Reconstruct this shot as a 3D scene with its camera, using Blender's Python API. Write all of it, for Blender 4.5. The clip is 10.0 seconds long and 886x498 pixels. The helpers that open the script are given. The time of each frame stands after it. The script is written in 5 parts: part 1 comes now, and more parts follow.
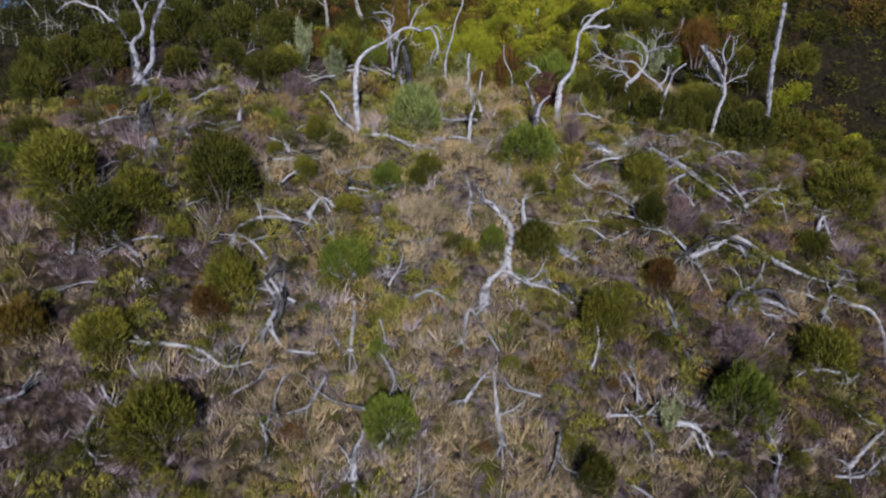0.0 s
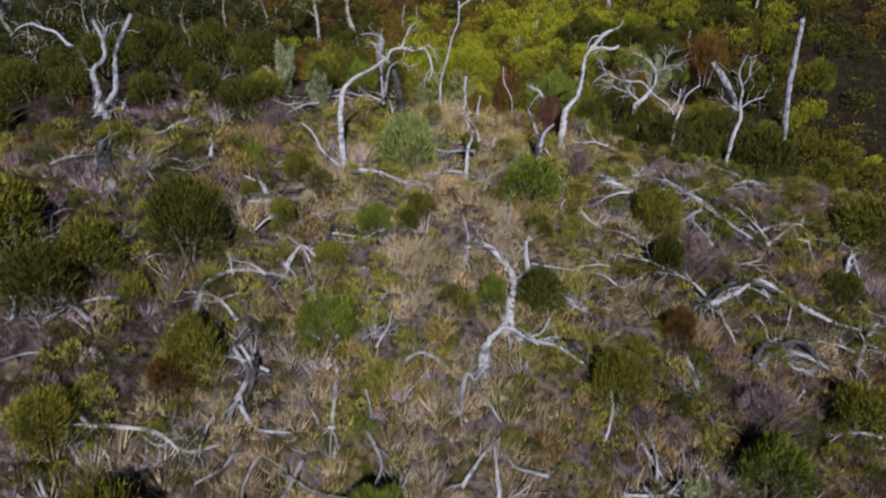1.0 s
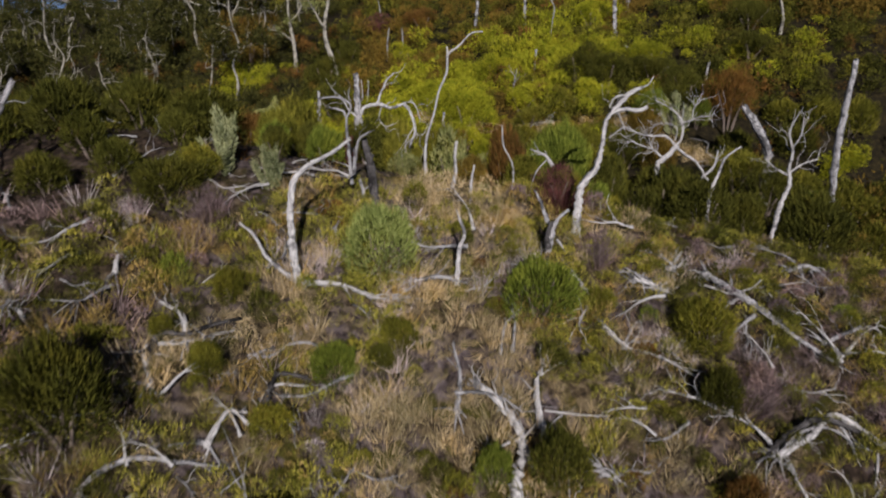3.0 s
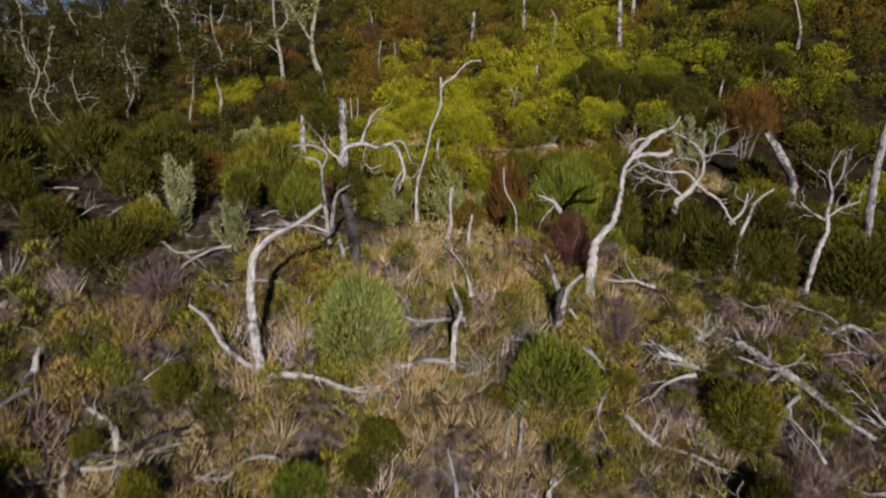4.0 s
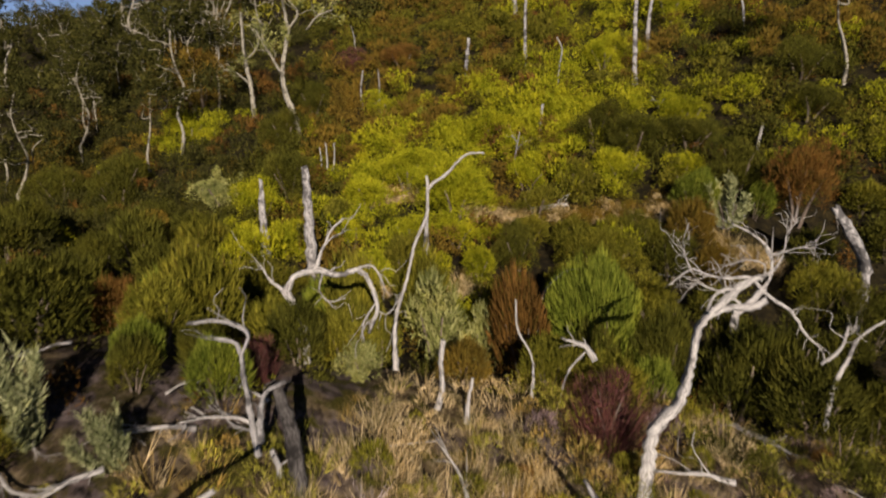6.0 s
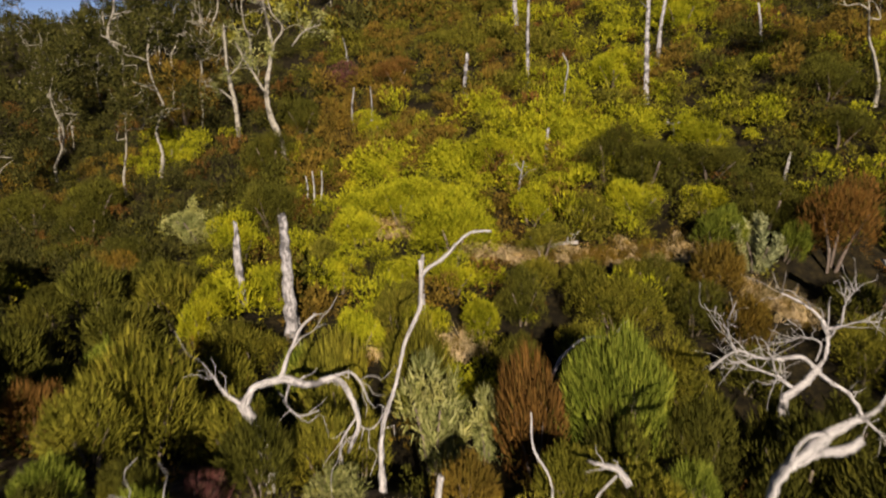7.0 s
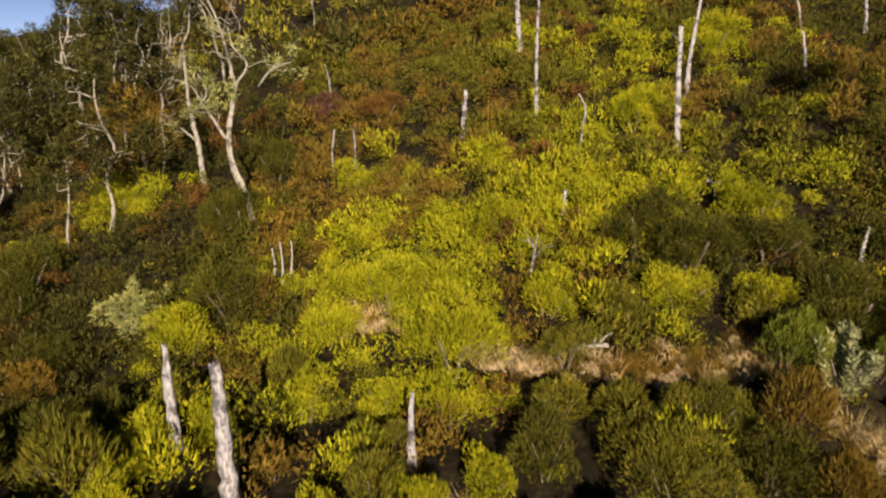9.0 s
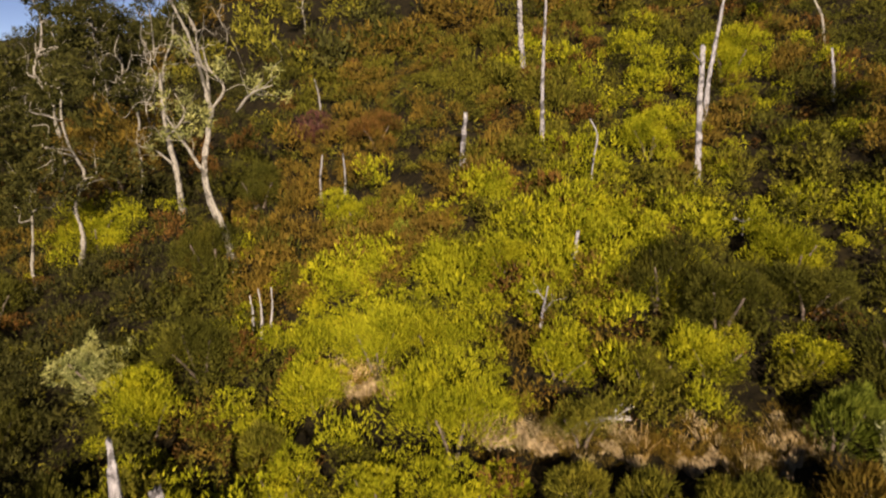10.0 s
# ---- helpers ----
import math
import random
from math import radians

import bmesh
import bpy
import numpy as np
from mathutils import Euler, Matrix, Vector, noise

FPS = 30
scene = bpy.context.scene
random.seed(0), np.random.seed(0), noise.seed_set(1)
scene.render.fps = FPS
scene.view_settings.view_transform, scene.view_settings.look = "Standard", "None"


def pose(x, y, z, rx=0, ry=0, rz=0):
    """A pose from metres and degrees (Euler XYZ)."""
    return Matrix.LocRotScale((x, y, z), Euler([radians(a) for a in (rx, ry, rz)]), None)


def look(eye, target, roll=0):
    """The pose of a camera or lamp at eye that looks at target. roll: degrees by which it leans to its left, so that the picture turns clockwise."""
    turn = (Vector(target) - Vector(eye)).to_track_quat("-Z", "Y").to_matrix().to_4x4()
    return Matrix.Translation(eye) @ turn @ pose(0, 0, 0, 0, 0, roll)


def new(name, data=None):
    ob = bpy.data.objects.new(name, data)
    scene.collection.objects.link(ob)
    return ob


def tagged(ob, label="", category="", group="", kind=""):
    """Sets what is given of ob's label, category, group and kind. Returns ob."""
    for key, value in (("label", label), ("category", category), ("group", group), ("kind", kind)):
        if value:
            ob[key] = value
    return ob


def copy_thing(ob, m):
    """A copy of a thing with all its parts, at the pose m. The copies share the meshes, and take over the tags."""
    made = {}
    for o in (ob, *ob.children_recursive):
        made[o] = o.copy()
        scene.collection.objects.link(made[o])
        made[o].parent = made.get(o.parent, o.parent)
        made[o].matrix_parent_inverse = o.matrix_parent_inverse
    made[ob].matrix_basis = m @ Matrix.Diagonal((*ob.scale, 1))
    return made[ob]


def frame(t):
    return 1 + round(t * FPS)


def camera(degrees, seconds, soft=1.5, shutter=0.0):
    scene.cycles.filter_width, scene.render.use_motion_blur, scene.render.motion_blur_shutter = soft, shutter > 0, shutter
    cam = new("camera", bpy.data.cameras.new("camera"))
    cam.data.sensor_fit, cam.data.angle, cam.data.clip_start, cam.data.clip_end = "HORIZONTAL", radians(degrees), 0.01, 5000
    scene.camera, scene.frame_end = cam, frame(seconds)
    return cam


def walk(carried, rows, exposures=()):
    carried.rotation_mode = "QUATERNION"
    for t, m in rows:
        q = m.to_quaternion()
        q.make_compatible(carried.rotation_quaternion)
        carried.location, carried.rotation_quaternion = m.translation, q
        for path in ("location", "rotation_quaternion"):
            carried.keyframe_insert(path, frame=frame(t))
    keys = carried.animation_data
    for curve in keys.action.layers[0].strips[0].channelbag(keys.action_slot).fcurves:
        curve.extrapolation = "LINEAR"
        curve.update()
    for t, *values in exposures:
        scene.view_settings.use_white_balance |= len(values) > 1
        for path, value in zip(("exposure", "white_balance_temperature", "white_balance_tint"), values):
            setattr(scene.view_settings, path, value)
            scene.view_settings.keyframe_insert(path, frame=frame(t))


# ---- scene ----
cam = camera(66.0, 10.0, soft=2.2, shutter=0.5)
PATH = [
    (0, (0.0, 0.0, 0.0), (0.0, 1.913, -0.585), 0.00),
    (0.5, (0.038, 1.593, 0.417), (0.043, 3.508, -0.163), -0.05),
    (1, (0.095, 3.288, 0.866), (0.104, 5.203, 0.29), -0.10),
    (1.5, (0.165, 5.067, 1.34), (0.18, 6.983, 0.768), -0.14),
    (2, (0.246, 6.915, 1.835), (0.266, 8.833, 1.267), -0.19),
    (2.5, (0.334, 8.819, 2.346), (0.359, 10.737, 1.781), -0.24),
    (3, (0.426, 10.765, 2.869), (0.456, 12.684, 2.306), -0.28),
    (3.5, (0.519, 12.743, 3.4), (0.555, 14.662, 2.839), -0.33),
    (4, (0.612, 14.743, 3.936), (0.652, 16.662, 3.376), -0.37),
    (4.5, (0.702, 16.755, 4.473), (0.748, 18.675, 3.915), -0.42),
    (5, (0.79, 18.774, 5.01), (0.84, 20.694, 4.453), -0.46),
    (5.5, (0.873, 20.793, 5.544), (0.929, 22.713, 4.989), -0.50),
    (6, (0.953, 22.807, 6.075), (1.013, 24.728, 5.521), -0.54),
    (6.5, (1.028, 24.813, 6.601), (1.092, 26.734, 6.049), -0.58),
    (7, (1.101, 26.81, 7.123), (1.169, 28.731, 6.572), -0.61),
    (7.5, (1.17, 28.796, 7.639), (1.242, 30.718, 7.09), -0.64),
    (8, (1.24, 30.773, 8.152), (1.316, 32.695, 7.604), -0.66),
    (8.5, (1.31, 32.743, 8.661), (1.39, 34.665, 8.115), -0.67),
    (9, (1.384, 34.709, 9.169), (1.468, 36.631, 8.625), -0.67),
    (9.5, (1.465, 36.675, 9.677), (1.552, 38.598, 9.134), -0.66),
    (10, (1.555, 38.649, 10.189), (1.647, 40.572, 9.647), -0.64),
]
EXPOSURES = ((0, 0.25, 5050, 21), (2, 0.23, 5400, 20), (4, 0.24, 6020, 18), (5.5, 0.37, 6600, 18), (7, 0.72, 6870, 19), (8.5, 1.04, 7050, 21), (10, 0.86, 7200, 23))
walk(cam, [(t, look(eye, target, roll)) for t, eye, target, roll in PATH], EXPOSURES)

# ---- light: low sun from behind the flight, clear sky ----
SUN_UP, SUN_SIDE = 23.5, 4.6
world = bpy.data.worlds.new("sky")
scene.world = world
world.use_nodes = True
sky = world.node_tree.nodes.new("ShaderNodeTexSky")
sky.sky_type, sky.sun_disc = "NISHITA", False
sky.altitude, sky.air_density, sky.dust_density = 3000, 0.38, 0.15
sky.sun_elevation, sky.sun_rotation = radians(SUN_UP), radians(180 - SUN_SIDE)
backdrop = world.node_tree.nodes["Background"]
backdrop.inputs["Strength"].default_value = 0.05
world.node_tree.links.new(sky.outputs["Color"], backdrop.inputs["Color"])
sun = new("sun", bpy.data.lights.new("sun", "SUN"))
sun.data.energy, sun.data.angle, sun.data.color = 5.0, radians(0.6), (1.0, 0.9, 0.74)
away = Vector((math.sin(radians(SUN_SIDE)), -math.cos(radians(SUN_SIDE)), math.tan(radians(SUN_UP)))) * 100
sun.matrix_world = look(away + Vector((0, 40, 0)), (0, 40, 0))


# ---- materials ----
def material(name, rough=0.8, specular=0.2):
    m = bpy.data.materials.new(name)
    m.use_nodes = True
    shader = m.node_tree.nodes["Principled BSDF"]
    shader.inputs["Roughness"].default_value = rough
    shader.inputs["Specular IOR Level"].default_value = specular
    return m, m.node_tree.nodes, m.node_tree.links, shader


def ramp(nodes, links, factor, stops):
    node = nodes.new("ShaderNodeValToRGB")
    bar = node.color_ramp
    while len(bar.elements) < len(stops):
        bar.elements.new(0.5)
    for element, (at, colour) in zip(bar.elements, stops):
        element.position, element.color = at, (*colour, 1)
    links.new(factor, node.inputs["Fac"])
    return node.outputs["Color"]


def noise_at(nodes, links, coords, scale, detail=4.0, rough=0.6):
    node = nodes.new("ShaderNodeTexNoise")
    node.inputs["Scale"].default_value, node.inputs["Detail"].default_value, node.inputs["Roughness"].default_value = scale, detail, rough
    links.new(coords, node.inputs["Vector"])
    return node.outputs["Fac"]


def blend(nodes, links, factor, a, b, kind="MIX"):
    node = nodes.new("ShaderNodeMix")
    node.data_type, node.blend_type = "RGBA", kind
    for value, socket in ((factor, node.inputs["Factor"]), (a, node.inputs["A"]), (b, node.inputs["B"])):
        if isinstance(value, (int, float)):
            socket.default_value = value
        elif isinstance(value, tuple):
            socket.default_value = (*value, 1)
        else:
            links.new(value, socket)
    return node.outputs["Result"]


def foliage(name, dark, mid, light, old=None, share=0.12):
    """Leaves of three greens, leaf by leaf, with some old ones, and plants that differ from each other."""
    m, nodes, links, shader = material(name, 0.75, 0.06)
    geometry, info = nodes.new("ShaderNodeNewGeometry"), nodes.new("ShaderNodeObjectInfo")
    stops = [(0.0, dark), (0.45, mid), (0.85, light)]
    if old:
        stops = [(0.0, old), (share, dark), (0.5, mid), (0.9, light)]
    leaf = ramp(nodes, links, geometry.outputs["Random Per Island"], stops)
    place = nodes.new("ShaderNodeTexCoord").outputs["Object"]
    world_place = geometry.outputs["Position"]
    patch = noise_at(nodes, links, world_place, 0.8, 3.0)
    tint = ramp(nodes, links, patch, [(0.32, (0.45, 0.5, 0.45)), (0.52, (1.0, 1.0, 1.0)), (0.7, (1.4, 1.27, 1.0))])
    colour = blend(nodes, links, 0.8, leaf, tint, "MULTIPLY")
    hue = nodes.new("ShaderNodeHueSaturation")
    spread = nodes.new("ShaderNodeMapRange")
    spread.inputs["To Min"].default_value, spread.inputs["To Max"].default_value = 0.8, 1.2
    links.new(info.outputs["Random"], spread.inputs["Value"])
    links.new(spread.outputs["Result"], hue.inputs["Value"])
    links.new(colour, hue.inputs["Color"])
    links.new(hue.outputs["Color"], shader.inputs["Base Color"])
    through_light = nodes.new("ShaderNodeBsdfTranslucent")
    links.new(hue.outputs["Color"], through_light.inputs["Color"])
    both = nodes.new("ShaderNodeMixShader")
    both.inputs["Fac"].default_value = 0.08
    links.new(shader.outputs["BSDF"], both.inputs[1])
    links.new(through_light.outputs["BSDF"], both.inputs[2])
    links.new(both.outputs["Shader"], nodes["Material Output"].inputs["Surface"])
    return m


def weathered(name, pale, grey, dark, black_from=0.62):
    """Bleached dead wood: long cracks, grey weather and charred patches."""
    m, nodes, links, shader = material(name, 0.85, 0.15)
    place = nodes.new("ShaderNodeNewGeometry").outputs["Position"]
    stretch = nodes.new("ShaderNodeMapping")
    stretch.inputs["Scale"].default_value = (9.0, 1.3, 1.0)
    links.new(nodes.new("ShaderNodeTexCoord").outputs["UV"], stretch.inputs["Vector"])
    grain = noise_at(nodes, links, stretch.outputs["Vector"], 2.2, 6.0, 0.75)
    colour = ramp(nodes, links, grain, [(0.36, dark), (0.45, grey), (0.58, pale)])
    stains = noise_at(nodes, links, place, 1.6, 4.0)
    mask = ramp(nodes, links, stains, [(black_from, (0, 0, 0)), (black_from + 0.07, (1, 1, 1))])
    colour = blend(nodes, links, mask, colour, tuple(0.48 * c for c in grey))
    links.new(colour, shader.inputs["Base Color"])
    bump = nodes.new("ShaderNodeBump")
    bump.inputs["Strength"].default_value, bump.inputs["Distance"].default_value = 0.7, 0.02
    links.new(grain, bump.inputs["Height"])
    links.new(bump.outputs["Normal"], shader.inputs["Normal"])
    return m


def soil(name):
    """Peaty ground under heath: dark soil, straw litter, mauve dead heath and moss, with shade coloured in on the
    flanks and past the crest.
    """
    m, nodes, links, shader = material(name, 0.95, 0.1)
    place = nodes.new("ShaderNodeNewGeometry").outputs["Position"]
    large, small, fine = noise_at(nodes, links, place, 0.5, 5.0), noise_at(nodes, links, place, 3.0, 6.0, 0.7), noise_at(nodes, links, place, 25.0, 5.0, 0.75)
    patch = noise_at(nodes, links, place, 1.3, 5.0, 0.65)
    litter = ramp(nodes, links, small, [(0.36, (0.007, 0.006, 0.004)), (0.46, (0.056, 0.040, 0.022)), (0.55, (0.136, 0.102, 0.053)), (0.7, (0.186, 0.149, 0.093))])
    heath = ramp(nodes, links, small, [(0.36, (0.009, 0.007, 0.006)), (0.46, (0.056, 0.043, 0.041)), (0.56, (0.118, 0.093, 0.090)), (0.72, (0.186, 0.155, 0.149))])
    moss = ramp(nodes, links, fine, [(0.36, (0.010, 0.010, 0.002)), (0.5, (0.053, 0.050, 0.008)), (0.7, (0.105, 0.093, 0.017))])
    mask = ramp(nodes, links, large, [(0.43, (0, 0, 0)), (0.55, (1, 1, 1))])
    colour = blend(nodes, links, mask, litter, heath)
    mossy = ramp(nodes, links, patch, [(0.5, (0, 0, 0)), (0.58, (1, 1, 1))])
    colour = blend(nodes, links, mossy, colour, moss)
    # peat tone darkens the soil away from the spine for the weaker light there
    peat = ramp(nodes, links, small, [(0.36, (0.008, 0.006, 0.004)), (0.52, (0.035, 0.024, 0.016)), (0.7, (0.13, 0.095, 0.07))])
    off_spine = nodes.new("ShaderNodeMath")
    off_spine.operation = "ABSOLUTE"
    flank = nodes.new("ShaderNodeMapRange")
    flank.inputs["From Min"].default_value, flank.inputs["From Max"].default_value = 4.0, 11.0
    links.new(off_spine.outputs[0], flank.inputs["Value"])
    colour = blend(nodes, links, flank.outputs["Result"], colour, peat)
    along_slope = nodes.new("ShaderNodeSeparateXYZ")
    links.new(place, along_slope.inputs["Vector"])
    uneven = nodes.new("ShaderNodeMath")
    uneven.operation = "MULTIPLY"
    links.new(along_slope.outputs["X"], uneven.inputs[0])
    broad = nodes.new("ShaderNodeMapRange")
    broad.inputs["From Min"].default_value, broad.inputs["From Max"].default_value = 0.3, 0.7
    broad.inputs["To Min"].default_value, broad.inputs["To Max"].default_value = 0.3, 1.7
    links.new(patch, broad.inputs["Value"])
    links.new(broad.outputs["Result"], uneven.inputs[1])
    links.new(uneven.outputs[0], off_spine.inputs[0])
    # past the crest: litter near black, standing for the shade between bushes
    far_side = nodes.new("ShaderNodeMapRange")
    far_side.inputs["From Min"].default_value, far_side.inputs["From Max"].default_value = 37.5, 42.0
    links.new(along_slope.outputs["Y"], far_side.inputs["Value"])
    shaded_litter = ramp(nodes, links, small, [(0.3, (0.006, 0.005, 0.003)), (0.5, (0.016, 0.013, 0.006)), (0.7, (0.045, 0.034, 0.012))])
    colour = blend(nodes, links, far_side.outputs["Result"], colour, shaded_litter)
    speckle = ramp(nodes, links, fine, [(0.3, (0.55, 0.55, 0.55)), (0.65, (1.2, 1.2, 1.2))])
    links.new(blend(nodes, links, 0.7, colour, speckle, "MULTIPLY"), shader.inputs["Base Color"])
    bump = nodes.new("ShaderNodeBump")
    bump.inputs["Strength"].default_value, bump.inputs["Distance"].default_value = 0.8, 0.08
    links.new(fine, bump.inputs["Height"])
    links.new(bump.outputs["Normal"], shader.inputs["Normal"])
    return m


def sandy(name):
    """Pale bare soil with darker damp streaks."""
    m, nodes, links, shader = material(name, 0.95, 0.1)
    place = nodes.new("ShaderNodeNewGeometry").outputs["Position"]
    small, fine = noise_at(nodes, links, place, 2.5, 5.0, 0.7), noise_at(nodes, links, place, 22.0, 5.0, 0.7)
    colour = ramp(nodes, links, small, [(0.36, (0.07, 0.05, 0.025)), (0.5, (0.25, 0.185, 0.095)), (0.66, (0.46, 0.36, 0.2))])
    grains = ramp(nodes, links, fine, [(0.3, (0.6, 0.6, 0.6)), (0.65, (1.15, 1.15, 1.15))])
    links.new(blend(nodes, links, 0.7, colour, grains, "MULTIPLY"), shader.inputs["Base Color"])
    bump = nodes.new("ShaderNodeBump")
    bump.inputs["Strength"].default_value, bump.inputs["Distance"].default_value = 0.8, 0.05
    links.new(fine, bump.inputs["Height"])
    links.new(bump.outputs["Normal"], shader.inputs["Normal"])
    return m


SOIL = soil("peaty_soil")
PALE_SOIL = sandy("pale_soil")
BLEACHED = weathered("bleached_wood", (0.5, 0.485, 0.46), (0.25, 0.24, 0.235), (0.05, 0.046, 0.043), 0.57)
GREY_WOOD = weathered("grey_wood", (0.38, 0.37, 0.365), (0.175, 0.17, 0.17), (0.04, 0.036, 0.034), 0.52)
CHARRED = weathered("charred_wood", (0.1, 0.093, 0.09), (0.034, 0.031, 0.029), (0.01, 0.009, 0.008), 0.5)
GUM_BARK = weathered("gum_bark", (0.38, 0.355, 0.29), (0.18, 0.168, 0.135), (0.05, 0.045, 0.035), 0.54)
TWIGS = weathered("twig_wood", (0.2, 0.16, 0.13), (0.12, 0.095, 0.075), (0.05, 0.04, 0.03), 0.7)
LEAF = {
    "green": foliage("leaf_green", (0.030, 0.030, 0.004), (0.050, 0.051, 0.007), (0.092, 0.090, 0.013)),
    "bright": foliage("leaf_bright", (0.056, 0.074, 0.008), (0.102, 0.128, 0.013), (0.191, 0.215, 0.029)),
    "olive": foliage("leaf_olive", (0.057, 0.056, 0.006), (0.103, 0.099, 0.010), (0.186, 0.171, 0.021), (0.091, 0.065, 0.011), 0.05),
    "yellow": foliage("leaf_yellow", (0.137, 0.149, 0.006), (0.218, 0.221, 0.008), (0.314, 0.306, 0.016), (0.177, 0.145, 0.010), 0.03),
    "pale": foliage("leaf_pale", (0.111, 0.123, 0.030), (0.187, 0.196, 0.060), (0.306, 0.306, 0.119)),
    "grey": foliage("leaf_grey", (0.12, 0.135, 0.055), (0.22, 0.235, 0.105), (0.37, 0.38, 0.2)),
    "sage": foliage("leaf_sage", (0.10, 0.125, 0.025), (0.18, 0.21, 0.048), (0.3, 0.33, 0.1)),
    "rust": foliage("leaf_rust", (0.072, 0.036, 0.008), (0.108, 0.054, 0.012), (0.168, 0.088, 0.022), (0.064, 0.056, 0.010), 0.15),
    "brown": foliage("leaf_brown", (0.086, 0.054, 0.009), (0.119, 0.078, 0.012), (0.158, 0.108, 0.018), (0.086, 0.072, 0.009), 0.1),
    "red": foliage("leaf_red", (0.045, 0.016, 0.015), (0.090, 0.032, 0.030), (0.162, 0.068, 0.059), (0.090, 0.072, 0.036), 0.2),
    "purple": foliage("leaf_purple", (0.077, 0.049, 0.049), (0.163, 0.115, 0.109), (0.296, 0.218, 0.213)),
    "straw": foliage("grass_straw", (0.28, 0.205, 0.09), (0.48, 0.365, 0.19), (0.64, 0.51, 0.31), (0.15, 0.12, 0.04), 0.12),
    "mauve": foliage("grass_mauve", (0.17, 0.135, 0.13), (0.39, 0.32, 0.31), (0.62, 0.54, 0.53), (0.07, 0.05, 0.045), 0.12),
    # green darkened in the colour for the shaded wood, crowns and scrub alike
    "dusk": foliage("leaf_shaded_green", (0.018, 0.019, 0.004), (0.034, 0.034, 0.007), (0.068, 0.066, 0.016)),
    "moss": foliage("grass_moss", (0.10, 0.10, 0.012), (0.22, 0.205, 0.026), (0.37, 0.335, 0.058), (0.12, 0.085, 0.03), 0.08),
    "ochre": foliage("grass_ochre", (0.14, 0.092, 0.024), (0.3, 0.2, 0.05), (0.46, 0.33, 0.115), (0.1, 0.09, 0.016), 0.15),
}


# ---- building helpers ----
def mesh_of(name, verts, quads, material_of, tris=None):
    """A mesh from arrays of corners and faces."""
    me = bpy.data.meshes.new(name)
    quads = np.asarray(quads, int)
    faces = [tuple(f) for f in quads.reshape(-1, quads.shape[-1]).tolist()]
    if tris is not None and len(tris):
        faces += [tuple(f) for f in np.asarray(tris, int).reshape(-1, 3).tolist()]
    me.from_pydata(np.asarray(verts, float).tolist(), [], faces)
    me.materials.append(material_of)
    return me


def unit(v):
    return v / np.maximum(np.linalg.norm(v, axis=-1, keepdims=True), 1e-9)


def spikes(rng, feet, ways, out, length, width, droop=0.0):
    """Narrow three-cornered leaves that face outwards, as corners and faces."""
    n = len(feet)
    long = (length * rng.uniform(0.55, 1.35, n))[:, None]
    side = unit(np.cross(ways, out + 0.8 * rng.normal(size=(n, 3)))) * (width * rng.uniform(0.7, 1.3, n))[:, None]
    tips = feet + ways * long
    tips[:, 2] -= droop * long[:, 0]
    a, c = feet + side, feet - side
    turned = (np.cross(tips - a, c - a) * out).sum(1) < 0
    a[turned], c[turned] = c[turned].copy(), a[turned].copy()
    return np.stack([a, tips, c], 1).reshape(-1, 3), np.arange(3 * n).reshape(n, 3)


def joined(parts):
    """Several (corners, faces) as one."""
    verts, faces, at = [], [], 0
    for v, f in parts:
        verts.append(v)
        faces.append(np.asarray(f) + at)
        at += len(v)
    return np.concatenate(verts), np.concatenate(faces)


def lumps(rng, count, low, spread):
    """Centres and radii of the leafy lumps of a bush one metre high and wide."""
    angle = rng.uniform(0, 2 * math.pi, count)
    reach = np.sqrt(rng.uniform(0, 1, count)) * spread
    centre = np.stack([reach * np.cos(angle), reach * np.sin(angle), rng.uniform(low, 0.8, count) - 0.7 * reach**2], 1)
    return centre, rng.uniform(0.13, 0.24, count)


def dome_leaves(seed, count, length, width, upright=1.5):
    """A close rounded dome of fine upright sprigs."""
    rng = np.random.default_rng(seed)
    out = unit(rng.normal(size=(count, 3)) + (0, 0, 0.15))
    out[:, 2] = np.where(out[:, 2] < -0.35, -out[:, 2], out[:, 2])
    a = np.arctan2(out[:, 1], out[:, 0])
    bulge = 1 + 0.1 * np.sin(3 * a + seed) + 0.08 * np.sin(5 * a + 4 * out[:, 2] + 2 * seed) + 0.06 * np.sin(9 * out[:, 2] + 2 * a)
    depth = rng.uniform(0.35, 1, count) ** 0.33
    feet = out * (0.46, 0.46, 0.5) * (bulge * depth)[:, None] + (0, 0, 0.42)
    feet[:, 2] = np.maximum(feet[:, 2], 0.02)
    ways = unit(out + (0, 0, upright) + 0.35 * rng.normal(size=(count, 3)))
    return spikes(rng, feet, ways, unit(out + (0, 0, 0.2)), length, width, 0.03)


def lumpy(seed, leaves, count=5, length=0.2, width=0.03):
    """A bush of several rounded lumps, closed with leaves that lie outwards."""
    rng = np.random.default_rng(seed)
    made = []
    for k in range(count):
        s = rng.uniform(0.42, 0.66)
        v, f = dome_leaves(seed * 7 + k, leaves // count, length, width, 1.1)
        a, away = 2.4 * k + rng.uniform(0, 1), rng.uniform(0.12, 0.32)
        made.append((v * s + (away * math.cos(a), away * math.sin(a), rng.uniform(0.0, 0.42)), f))
    return joined(made)


